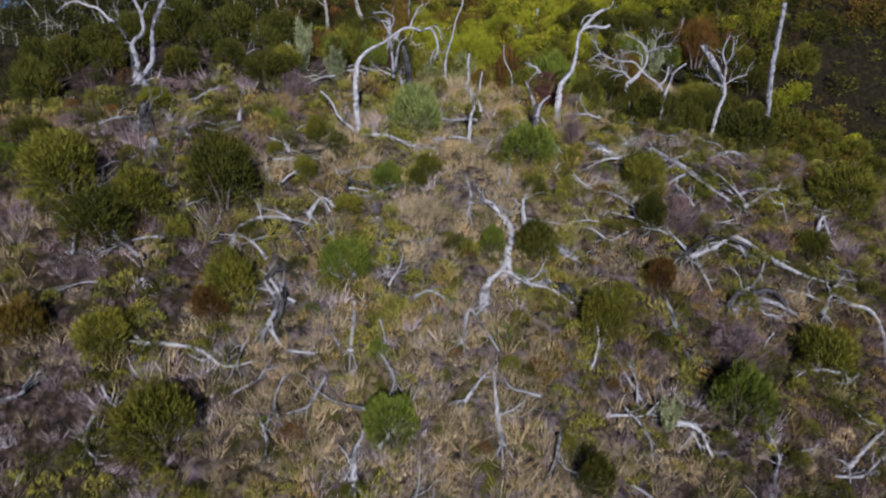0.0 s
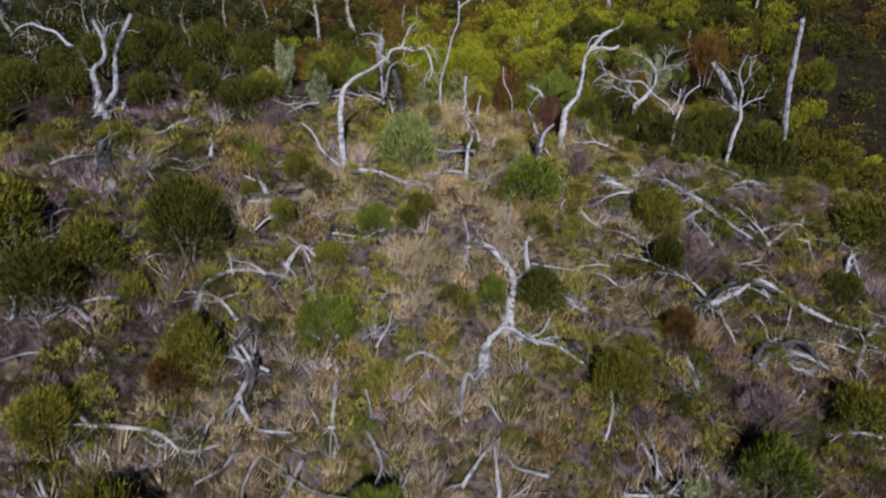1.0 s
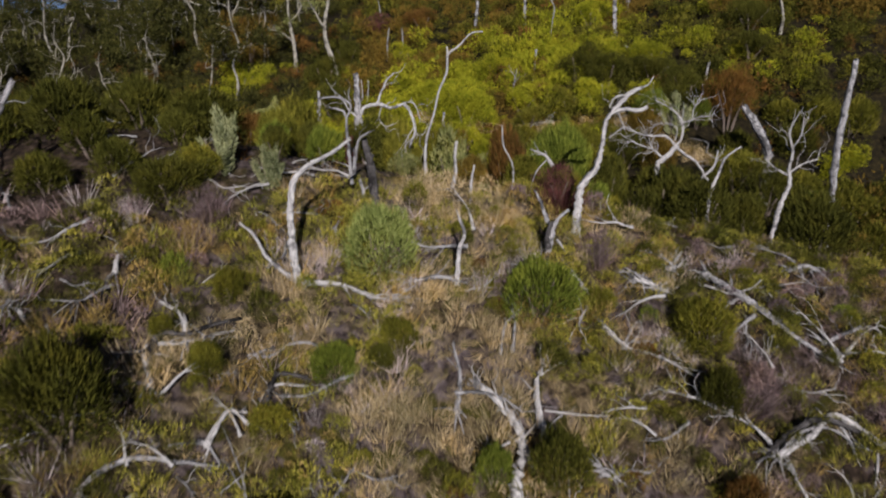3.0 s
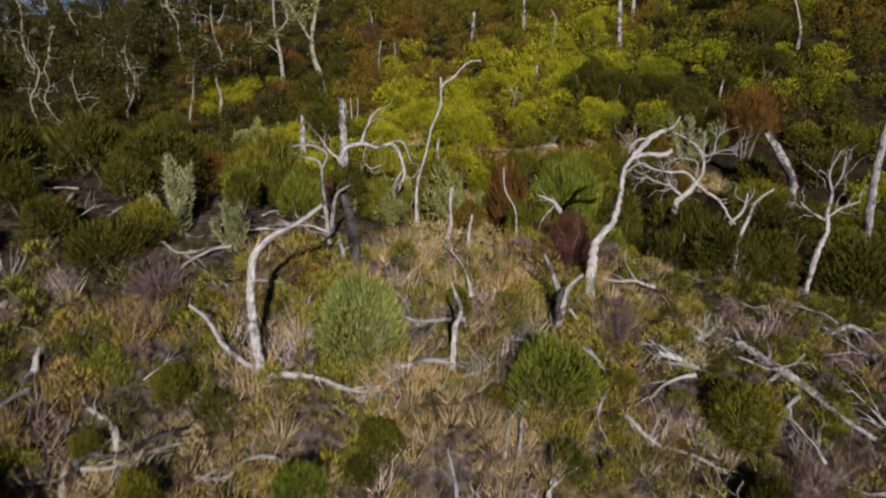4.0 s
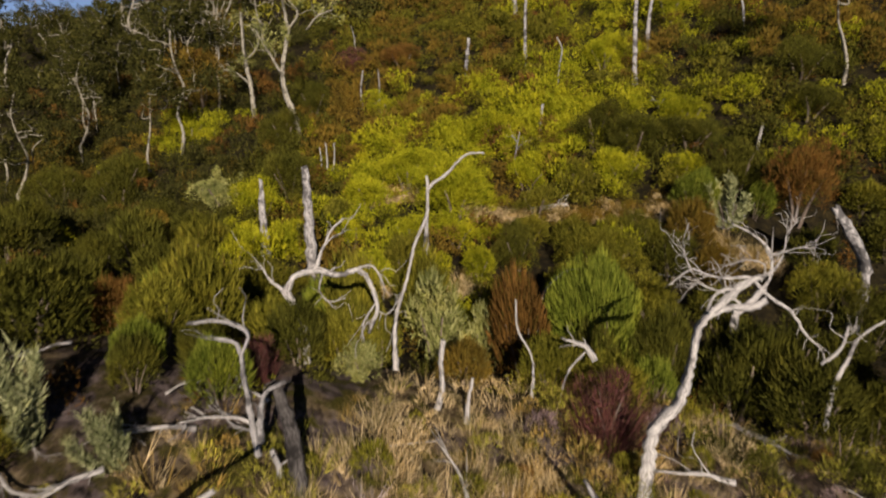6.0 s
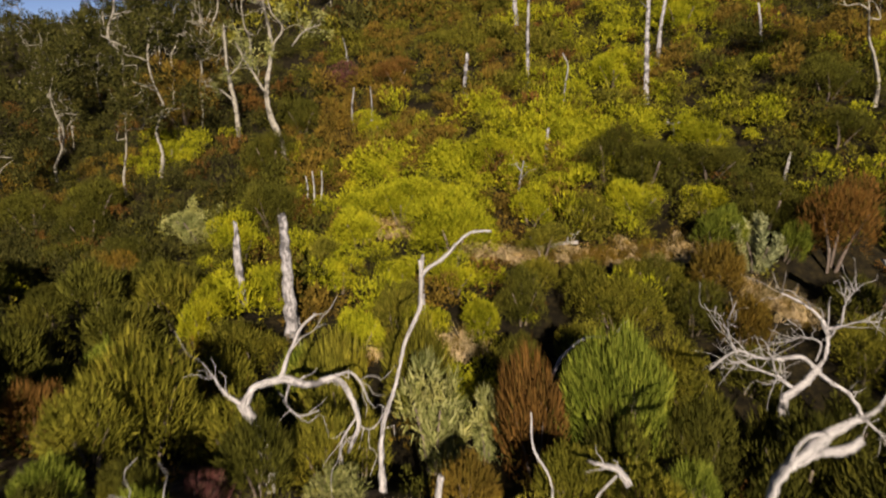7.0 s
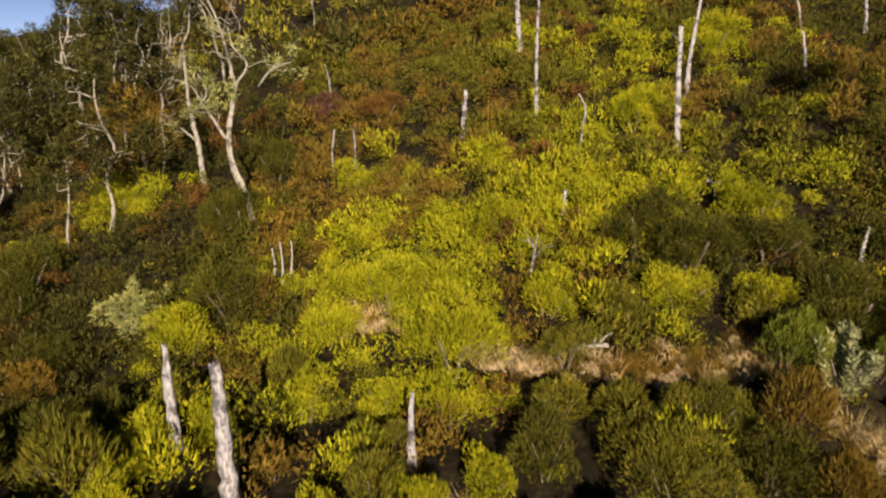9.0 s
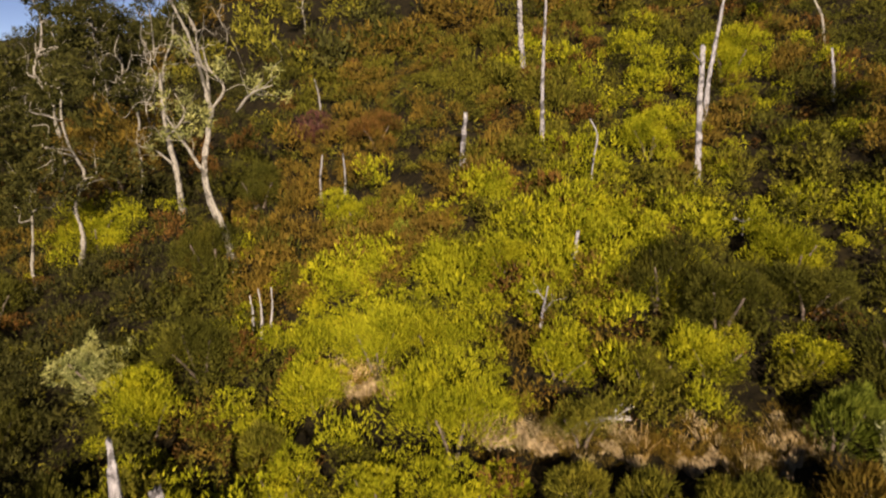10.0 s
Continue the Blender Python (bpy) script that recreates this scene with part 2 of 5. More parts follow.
def bush_leaves(seed, count, length, width, lump_count=11, spread=0.33, low=0.18, upright=0.5):
    rng = np.random.default_rng(seed)
    centre, radius = lumps(rng, lump_count, low, spread)
    pick = rng.integers(0, lump_count, count)
    out = unit(rng.normal(size=(count, 3)) + (0, 0, 0.4))
    feet = centre[pick] + out * (radius[pick] * rng.uniform(0.5, 1.0, count) ** 0.5)[:, None]
    feet[:, 2] = np.maximum(feet[:, 2], 0.03)
    ways = unit(out + (0, 0, upright) + 0.4 * rng.normal(size=(count, 3)))
    whole = unit(feet - (0, 0, 0.3))
    return spikes(rng, feet, ways, unit(out + 0.5 * whole + (0, 0, 0.25)), length, width, 0.05)


def plume_leaves(seed, stems, per_stem, length, width):
    """Upright feathery plumes, each a stem set with leaves."""
    rng = np.random.default_rng(seed)
    made = []
    for _ in range(stems):
        a, r = rng.uniform(0, 2 * math.pi), rng.uniform(0, 0.3)
        top = np.array([1.5 * r * math.cos(a), 1.5 * r * math.sin(a), rng.uniform(0.6, 1.05) - 0.6 * r])
        foot = np.array([0.3 * r * math.cos(a), 0.3 * r * math.sin(a), 0.0])
        f = rng.uniform(0.15, 1, per_stem)[:, None]
        feet = foot + f * (top - foot) + 0.02 * rng.normal(size=(per_stem, 3))
        out = unit(rng.normal(size=(per_stem, 3)) * (1, 1, 0.3))
        made.append(spikes(rng, feet, unit(out + unit(top - foot) * 1.1), unit(out + (0, 0, 0.6)), length, width, 0.02))
    return joined(made)


def tuft_blades(seed, count, length, width, spread=0.5, lean=0.6):
    """A tussock: blades that fan out from one foot."""
    rng = np.random.default_rng(seed)
    a = rng.uniform(0, 2 * math.pi, count)
    r = np.sqrt(rng.uniform(0, 1, count))
    feet = np.stack([0.35 * spread * r * np.cos(a), 0.35 * spread * r * np.sin(a), np.zeros(count)], 1)
    flat = np.stack([r * np.cos(a), r * np.sin(a), np.zeros(count)], 1)
    ways = unit(lean * flat + (0, 0, 1) + 0.2 * rng.normal(size=(count, 3)))
    return spikes(rng, feet, ways, unit(flat + (0, 0, 0.7)), length, width, 0.12)


def smooth_line(points, radii, step):
    """Points and radii along a smooth curve through the given ones."""
    p = np.asarray(points, float)
    if len(p) == 2:
        p = np.stack([p[0], p.mean(0) + 0.03 * np.linalg.norm(p[1] - p[0]), p[1]])
    far = np.r_[0, np.cumsum(np.linalg.norm(np.diff(p, axis=0), axis=1))]
    m = np.gradient(p, far, axis=0)
    s = np.linspace(0, far[-1], max(4, int(far[-1] / step)))
    i = np.clip(np.searchsorted(far, s) - 1, 0, len(far) - 2)
    h = (far[i + 1] - far[i])[:, None]
    t = (s - far[i])[:, None] / h
    line = (2 * t**3 - 3 * t**2 + 1) * p[i] + (t**3 - 2 * t**2 + t) * h * m[i] + (3 * t**2 - 2 * t**3) * p[i + 1] + (t**3 - t**2) * h * m[i + 1]
    return line, np.interp(s / far[-1], (0, 1), radii)


def tube(rng, points, r0, r1, step=0.12, sides=7, rough=0.12, flare=0.0, broken=True):
    """A tapering, knotty limb as corners, quads and end caps."""
    line, radius = smooth_line(points, (r0, r1), step)
    n = len(line)
    line = line + rng.normal(size=(n, 3)) * (0.12 * radius)[:, None]
    if flare:
        radius = radius * (1 + flare * np.exp(-np.linspace(0, 1, n) * 14))
    way = unit(np.gradient(line, axis=0))
    side = unit(np.cross(way, (0.31, 0.87, 0.38)))
    up = np.cross(way, side)
    a = np.linspace(0, 2 * math.pi, sides, endpoint=False)
    twist = np.cumsum(rng.normal(size=n) * 0.12) + np.linspace(0, rng.uniform(-3, 3), n)
    wobble = 1 + rough * rng.normal(size=(n, sides)) + 0.24 * np.sin(2 * (a[None] + twist[:, None])) + 0.16 * np.sin(3 * a[None] - twist[:, None])
    ring = line[:, None] + (radius[:, None] * wobble)[..., None] * (np.cos(a)[None, :, None] * side[:, None] + np.sin(a)[None, :, None] * up[:, None])
    if broken:
        ring[-1] += way[-1] * (radius[-1] * rng.uniform(0.2, 2.2, sides))[:, None]
    verts = np.concatenate([ring.reshape(-1, 3), line[:1] - way[:1] * r0 * 0.3, line[-1:] + way[-1:] * r1 * 0.6])
    quads, tris = [], []
    for k in range(n - 1):
        for j in range(sides):
            quads.append((k * sides + j, k * sides + (j + 1) % sides, (k + 1) * sides + (j + 1) % sides, (k + 1) * sides + j))
    for j in range(sides):
        tris.append((n * sides, (j + 1) % sides, j))
        tris.append((n * sides + 1, (n - 1) * sides + j, (n - 1) * sides + (j + 1) % sides))
    return verts, quads, tris


def tube_mesh(name, mat, *args, **more):
    """A limb's mesh, with its grain laid along its length."""
    verts, quads, tris = tube(*args, **more)
    me = mesh_of(name, verts, quads, mat, tris)
    sides = quads[0][3]
    uv = me.uv_layers.new(name="grain")
    flat = np.zeros((len(me.loops), 2))
    ring = np.array([q for q in quads])
    start = float(np.abs(verts[0]).sum() * 3.7 % 50)
    along_v = np.r_[0, np.cumsum(np.linalg.norm(np.diff(verts[: len(verts) - 2 : sides], axis=0), axis=1))]
    around = ring % sides
    around[:, 1:3] = np.where(around[:, 1:3] == 0, sides, around[:, 1:3])
    flat[: 4 * len(ring), 0] = (around / sides).ravel() + start
    flat[: 4 * len(ring), 1] = along_v[ring // sides].ravel()
    uv.data.foreach_set("uv", flat.ravel())
    me.polygons.foreach_set("use_smooth", [True] * len(me.polygons))
    return me


def child(name, me, parent, label=""):
    ob = new(name, me)
    ob.parent = parent
    return tagged(ob, label) if label else ob


def limb(name, parent, rng, points, r0, r1, mat, twigs=0, twig_long=0.5, flare=0.0, step=0.12, sides=7):
    """One limb as a part of its tree, with thin twigs on its outer stretch as parts of the limb."""
    ob = child(name, tube_mesh(name, mat, rng, points, r0, r1, step, sides, flare=flare), parent)
    line, radius = smooth_line(points, (r0, r1), step)
    for _ in range(twigs):
        k = min(int(len(line) * rng.uniform(0.3, 0.99)), len(line) - 1)
        way = unit(line[k] - line[max(k - 3, 0)] + 1e-6)
        turn = unit(way + 0.9 * unit(rng.normal(size=3)))
        long = twig_long * rng.uniform(0.5, 1.4)
        bend = 0.22 * long * rng.normal(size=(2, 3))
        path = [line[k], line[k] + turn * long * 0.4 + 0.4 * bend[0], line[k] + turn * long * 0.7 - 0.3 * bend[1], line[k] + turn * long + bend[0]]
        child("twig", tube_mesh("twig", mat, rng, path, max(0.4 * radius[k], 0.012), 0.006, 0.16, 4), ob)
    return ob


# ---- the lie of the land: a steep heathy knoll, a shallow saddle, a wooded slope beyond ----
LAND_Y = np.array([0, 10, 20, 26, 32, 38, 45, 52, 59, 68, 80, 95, 130, 200, 330.0])
LAND_Z = np.array([-27.8, -20.2, -12.6, -8.1, -4.55, -2.2, -4.5, -3.9, -3.3, -0.8, 3.1, 8.2, 19.5, 34.0, 20.0])
LAND_SLOPE = np.array([-0.315, -0.315, -0.314, -0.335, -0.25, -0.217, -0.14, -0.086, 0.079, 0.2, 0.23, 0.226, 0.2, 0.19, 0.15])
LAND_ROUND = np.array([-0.003, -0.003, -0.004, 0.003, -0.014, -0.036, -0.001, 0.03, 0.05, -0.02, -0.06, -0.055, -0.049, -0.046, -0.046])


def along(y, v):
    """A smooth curve through the values v at LAND_Y."""
    m = np.gradient(v, LAND_Y)
    i = np.clip(np.searchsorted(LAND_Y, y) - 1, 0, len(LAND_Y) - 2)
    h = LAND_Y[i + 1] - LAND_Y[i]
    t = (y - LAND_Y[i]) / h
    s = np.clip(t, 0, 1)
    inside = (2 * s**3 - 3 * s**2 + 1) * v[i] + (s**3 - 2 * s**2 + s) * h * m[i] + (3 * s**2 - 2 * s**3) * v[i + 1] + (s**3 - s**2) * h * m[i + 1]
    return inside + np.where(t < 0, t * h * m[0], 0) + np.where(t > 1, (t - 1) * h * m[-1] * 0.3, 0)


def land(x, y):
    """The ground's height, for numbers or arrays."""
    x, y = np.asarray(x, float), np.asarray(y, float)
    wide = np.clip(x, -140, 140)
    z = along(y, LAND_Z) + along(y, LAND_SLOPE) * wide + along(y, LAND_ROUND) * (np.sqrt(wide * wide + 36) - 6)
    bumps = 0.16 * np.sin(0.9 * x + 0.7 * y + 1.3) * np.sin(0.6 * y - 0.8 * x) + 0.09 * np.sin(2.1 * x - 1.2 * y) * np.sin(1.7 * y + 0.9 * x + 2.0)
    hollows = 0.5 * np.sin(0.21 * x + 0.6) * np.sin(0.17 * y + 0.11 * x) * np.clip((y - 42) / 20, 0, 1)
    shoulder = np.clip(0.035 * np.clip(-x - 10, 0, None) ** 2, 0, 9) * np.clip((50 - y) / 8, 0, 1) * np.clip((y - 5) / 12, 0, 1)
    west = np.clip(-x - 36, 0, 60) * 0.19 * np.clip((y - 62) / 25, 0, 1)
    fall = 9 * np.clip((-x - 30) / 14, 0, 1) * np.clip((y - 108) / 22, 0, 1)
    return z + bumps + hollows - shoulder + west - fall


def knoll_edge(x):
    """How far up the heath reaches before the scrub behind the crest begins."""
    return np.interp(x, (-20, -12, -7, -2, 1, 5, 8, 12, 20, 30), (27, 31, 33.5, 35.5, 38.5, 40, 41, 39, 40.5, 41))


# ---- the ground: one sheet, fine near the flight, coarse to the horizon ----
def spaced(marks):
    """Numbers from mark to mark with the step that goes with each stretch."""
    made = [np.arange(a, b, step) for (a, step), (b, _) in zip(marks, marks[1:])]
    return np.concatenate(made + [[marks[-1][0]]])


gx = spaced([(-1500, 250), (-250, 40), (-90, 6), (-42, 0.9), (-20, 0.4), (24, 0.9), (48, 6), (96, 40), (256, 250), (1506, 1)])
gy = spaced([(-600, 100), (-100, 20), (-20, 4), (12, 0.4), (72, 0.9), (110, 4), (210, 20), (350, 150), (2000, 1)])
GX, GY = np.meshgrid(gx, gy)
GZ = land(GX, GY)
cols = len(gx)
grid = np.arange(len(gx) * len(gy)).reshape(len(gy), cols)
cells = np.stack([grid[:-1, :-1], grid[:-1, 1:], grid[1:, 1:], grid[1:, :-1]], -1).reshape(-1, 4)
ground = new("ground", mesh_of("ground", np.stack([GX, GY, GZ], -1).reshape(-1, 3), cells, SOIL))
ground.data.polygons.foreach_set("use_smooth", [True] * len(ground.data.polygons))
tagged(ground, "steep heathy hillside of dark peat and straw litter, shade coloured in on flanks and past the crest", "ground", kind="structure")

# ---- where the dead wood and the larger shrubs stand ----
STANDING_A = (
    ("bent", -3.63, 30.79, 0, ((0.183, 0.075, ((0.00, -0.06), (-0.16, 0.73), (-0.22, 1.76), (-0.20, 2.68), (-0.00, 3.42), (0.45, 3.81), (1.09, 4.13), (1.63, 4.51),)), (0.117, 0.050, ((0.00, -0.01), (-0.51, 0.47), (-1.04, 1.00), (-1.39, 1.69), (-1.76, 2.03),)),)),
    ("fork_left", -13.53, 31.20, 0, ((0.280, 0.200, ((-0.02, -0.25), (0.02, 0.05), (0.10, 0.32),)), (0.200, 0.120, ((0.01, -0.11), (0.22, 0.36), (0.58, 0.89), (0.61, 1.69), (0.66, 2.37), (0.85, 2.92), (1.26, 3.78),)), (0.180, 0.090, ((-0.02, -0.40), (-0.13, 0.19), (0.03, 0.89), (-0.09, 1.69), (0.39, 2.14), (0.44, 2.86), (0.17, 3.54),)), (0.080, 0.040, ((0.44, 2.86), (0.72, 3.36),)), (0.070, 0.030, ((-0.07, 1.69), (-0.39, 1.74),)), (0.140, 0.060, ((-0.04, -0.16), (-0.23, -0.16), (-0.44, -0.44),)),)),
)
STANDING_B = (
    ("arch_left", -14.09, 31.90, 0, ((0.085, 0.06, ((0.00, -0.05), (0.10, 1.11), (-0.15, 2.09), (-0.48, 2.44),)), (0.085, 0.04, ((-0.48, 2.44), (-0.78, 2.63), (-1.22, 3.03), (-1.70, 3.15), (-2.30, 3.34), (-2.95, 3.17), (-3.37, 2.87),)),)),
    ("behind_bent", -1.66, 35.10, 0, ((0.240, 0.150, ((0.00, 0.20), (-0.09, 1.35), (-0.28, 2.23),)), (0.096, 0.050, ((-0.80, 0.73), (-0.86, 2.14), (-0.87, 3.08), (-0.71, 3.57), (-1.04, 3.80), (-1.77, 3.81),)), (0.105, 0.050, ((-0.72, 1.04), (-0.58, 1.99), (-0.39, 2.47), (-0.03, 2.69),)), (0.116, 0.071, ((-0.39, 0.25), (-0.50, 0.87),)), (0.064, 0.038, ((-0.87, 3.08), (-0.95, 3.34), (-1.31, 3.46),)),)),
    ("leaning_pole", 0.15, 40.35, 0, ((0.101, 0.040, ((-0.00, -0.05), (0.06, 1.66), (0.37, 2.66), (0.58, 3.56), (0.96, 4.56), (0.97, 5.08), (1.49, 5.52), (2.05, 6.02), (2.42, 6.04),)), (0.074, 0.047, ((0.97, 5.02), (0.95, 5.44),)),)),
)
STANDING_C = (
    ("stub_a", 1.20, 38.20, 0, ((0.144, 0.078, ((0.00, -0.03), (0.18, 0.54), (0.16, 1.20), (0.22, 1.75),)),)),
    ("stub_b", 2.00, 37.88, 0, ((0.121, 0.066, ((0.00, -0.02), (-0.00, 0.48), (0.12, 1.14),)),)),
    ("right_lean", 6.01, 36.30, 0, ((0.205, 0.135, ((0.00, -0.05), (0.00, 0.80), (0.11, 1.91), (0.61, 2.57), (0.81, 3.44), (0.96, 4.46), (1.16, 4.75),)), (0.150, 0.085, ((1.14, 4.71), (1.45, 5.06), (1.72, 5.37), (2.07, 5.54),)), (0.155, 0.095, ((1.11, 4.68), (1.71, 4.77), (2.21, 4.72), (2.52, 4.83),)), (0.052, 0.033, ((1.59, 5.26), (1.33, 5.29), (1.11, 5.18), (0.95, 4.86),)), (0.052, 0.022, ((2.01, 5.54), (2.40, 5.68), (2.58, 5.96),)),)),
)
STANDING_D = (
    ("right_stub", 4.48, 34.11, 0, ((0.234, 0.078, ((0.00, -0.03), (0.16, 0.78), (0.36, 1.48), (0.69, 1.81),)), (0.136, 0.058, ((0.04, 1.38), (-0.27, 2.18), (-0.48, 2.57),)), (0.088, 0.039, ((0.36, 0.78), (0.66, 0.37),)), (0.175, 0.097, ((0.09, 0.17), (-0.00, 0.98), (0.10, 1.48),)),)),
)
STANDING_E = (
    ("spread_right", 11.73, 44.40, 0, ((0.230, 0.154, ((0.00, -0.05), (0.00, 2.57), (-0.03, 3.31), (0.33, 3.66), (0.78, 4.16),)), (0.094, 0.038, ((0.77, 4.21), (0.14, 4.71), (-0.54, 4.73), (-1.23, 4.87), (-2.05, 5.19), (-2.79, 4.74),)), (0.046, 0.019, ((-2.05, 5.19), (-2.39, 5.73), (-2.58, 6.26),)), (0.076, 0.047, ((0.17, 3.61), (-0.42, 4.12), (-0.65, 4.68),)), (0.056, 0.028, ((-0.41, 4.06), (-1.05, 4.26), (-1.46, 4.40), (-1.63, 4.17),)), (0.104, 0.057, ((0.87, 4.06), (1.30, 3.76), (1.95, 3.30), (2.47, 2.58), (3.22, 1.85),)), (0.094, 0.038, ((0.78, 4.16), (1.04, 4.51), (1.08, 5.35), (0.39, 6.07), (-0.20, 6.35),)), (0.055, 0.019, ((1.08, 5.35), (1.62, 5.38), (1.75, 5.98), (2.13, 6.35),)), (0.046, 0.019, ((1.17, 5.29), (2.03, 5.62), (2.42, 5.61),)), (0.047, 0.019, ((0.73, 4.46), (0.71, 5.06), (0.05, 5.32), (-0.49, 5.22),)),)),
)
STANDING_F = (
    ("twist_right", 15.66, 40.30, 0, ((0.164, 0.110, ((0.00, -0.05), (0.39, 2.10), (0.66, 3.08), (0.55, 3.62),)), (0.080, 0.036, ((0.50, 3.40), (-0.08, 3.73), (-0.55, 4.10),)), (0.091, 0.036, ((0.55, 3.62), (0.47, 4.46), (0.07, 5.40), (0.25, 6.22),)), (0.068, 0.036, ((0.63, 3.51), (1.06, 3.82), (1.85, 4.07),)), (0.045, 0.023, ((0.45, 4.57), (0.70, 5.29), (0.64, 5.95),)),)),
    ("pole_right", 21.34, 45.60, 0, ((0.300, 0.160, ((0.00, -0.05), (0.00, 2.67), (-0.13, 5.08), (-0.08, 7.26), (0.03, 9.60),)),)),
    ("small_y", 12.79, 40.30, 0, ((0.135, 0.056, ((0.00, -0.05), (0.00, 2.37), (0.19, 2.99), (0.42, 3.69), (1.00, 4.14),)), (0.094, 0.056, ((-0.47, 2.81), (-0.02, 3.30), (0.07, 3.96),)),)),
)
STANDING_G = (
    ("mid_stump", 1.24, 32.19, 0, ((0.116, 0.058, ((0.00, -0.06), (0.00, 0.61), (0.07, 1.33), (0.22, 1.82), (0.07, 2.25),)), (0.052, 0.019, ((0.07, 2.18), (-0.05, 2.59),)),)),
    ("stump_low_a", -3.80, 51.20, 0, ((0.367, 0.171, ((0.00, -0.05), (0.00, 1.16), (-0.05, 3.00), (-0.09, 4.94),)),)),
    ("stump_low_b", -6.75, 55.40, 0, ((0.288, 0.151, ((0.00, -0.05), (0.00, 1.14), (-0.04, 2.42), (-0.01, 3.66),)),)),
    ("stump_low_c", 1.16, 54.10, 0, ((0.231, 0.081, ((0.00, -0.05), (0.00, 1.42), (0.01, 2.05), (0.05, 2.76),)),)),
)
STANDING_H = (
    ("crook", -2.24, 39.60, 0, ((0.228, 0.156, ((0.00, -0.05), (0.00, 0.85), (-0.18, 1.57), (-0.37, 1.97),)), (0.129, 0.054, ((-0.37, 1.97), (-0.11, 2.37), (0.42, 2.52), (0.99, 2.36), (1.51, 2.48), (1.84, 1.99), (1.95, 1.32), (1.72, 0.72),)), (0.076, 0.044, ((0.42, 2.55), (0.64, 3.11), (0.87, 3.53), (1.11, 3.73),)), (0.077, 0.027, ((-0.37, 1.97), (-0.70, 2.20), (-1.01, 2.68),)), (0.043, 0.027, ((0.58, 2.38), (0.47, 1.90), (0.70, 1.59), (1.12, 1.68),)), (0.051, 0.027, ((1.52, 2.53), (1.81, 2.59), (2.08, 2.24), (2.18, 1.91),)), (0.035, 0.018, ((1.91, 1.52), (1.55, 0.86), (1.58, 0.45),)), (0.035, 0.018, ((1.95, 1.32), (2.21, 1.18), (2.37, 1.31),)),)),
    ("wiggle_thin", 3.89, 39.57, 0, ((0.059, 0.026, ((0.00, -0.05), (-0.11, 1.38), (-0.41, 1.90), (-0.50, 2.81),)),)),
)
STANDING_I = (
    ("arch_thin", 4.55, 39.41, 0, ((0.065, 0.033, ((0.00, -0.05), (0.35, 1.08), (0.72, 1.51),)), (0.130, 0.065, ((0.99, 1.28), (0.64, 1.73), (0.05, 2.00),)),)),
    ("big_left_gum", -7.68, 73.52, 0, ((0.280, 0.214, ((0.00, -0.05), (-0.39, 1.80), (-1.20, 5.06), (-0.84, 7.24), (-0.59, 8.30),)), (0.148, 0.066, ((-0.59, 8.30), (-0.83, 10.54), (-1.24, 12.41), (-1.52, 13.12), (-1.93, 14.24),)), (0.132, 0.049, ((-1.19, 5.22), (-1.72, 6.17), (-2.24, 7.11), (-2.87, 8.33),)), (0.115, 0.049, ((-0.59, 8.30), (0.13, 9.49), (-0.54, 10.39), (-0.74, 11.41),)), (0.099, 0.049, ((0.73, 8.28), (1.63, 9.17), (2.73, 9.55),)),)),
)
STANDING_J = (
    ("left_gum_b", -13.24, 82.96, 0, ((0.259, 0.159, ((0.00, -0.01), (-0.14, 2.70), (-0.50, 5.40), (-0.50, 8.74),)), (0.120, 0.060, ((-0.18, 3.09), (-1.60, 4.08), (-2.54, 4.29),)), (0.120, 0.040, ((-0.35, 5.02), (0.76, 6.51), (0.31, 7.63),)),)),
    ("far_pole_a", 9.29, 77.86, 0, ((0.179, 0.125, ((0.00, -0.03), (-0.10, 3.94), (-0.04, 7.88), (0.01, 9.77),)),)),
    ("far_pole_b", 10.32, 91.30, 0, ((0.273, 0.205, ((0.00, -0.03), (-0.28, 2.91), (-0.49, 7.07),)),)),
    ("far_pole_c", 16.58, 73.17, 0, ((0.244, 0.146, ((0.00, -0.05), (-0.22, 4.13), (-0.29, 6.77),)), (0.081, 0.032, ((-0.31, 5.94), (-0.86, 6.48),)),)),
    ("far_pole_d", 19.03, 78.71, 0, ((0.218, 0.127, ((-0.00, -0.03), (0.15, 3.29), (0.52, 6.30), (0.68, 7.93),)),)),
)
STANDING_K = (
    ("far_stump_a", 4.73, 78.21, 0, ((0.270, 0.162, ((0.00, -0.02), (0.00, 1.47), (0.11, 3.03),)),)),
    ("far_stump_b", 8.80, 67.25, 0, ((0.189, 0.131, ((0.00, -0.05), (-0.04, 1.05), (-0.00, 2.22),)),)),
    ("far_thin_a", 10.94, 73.36, 0, ((0.100, 0.050, ((-0.00, -0.01), (0.12, 1.81), (0.23, 3.10), (-0.13, 3.74),)),)),
    ("far_thin_b", 6.60, 64.05, 0, ((0.094, 0.040, ((0.00, -0.02), (0.13, 1.44), (0.31, 2.53),)), (0.054, 0.027, ((0.17, 1.99), (-0.16, 2.41),)), (0.054, 0.027, ((0.13, 1.44), (0.51, 1.98),)),)),
    ("far_thin_c", -3.68, 78.88, 0, ((0.128, 0.073, ((0.00, -0.04), (-0.05, 1.61), (0.16, 2.98),)),)),
    ("far_thin_d", -2.32, 78.57, 0, ((0.127, 0.073, ((0.00, -0.02), (0.01, 2.50),)),)),
    ("far_thin_e", 26.71, 78.64, 0, ((0.163, 0.109, ((0.00, -0.05), (-0.58, 2.90),)),)),
)
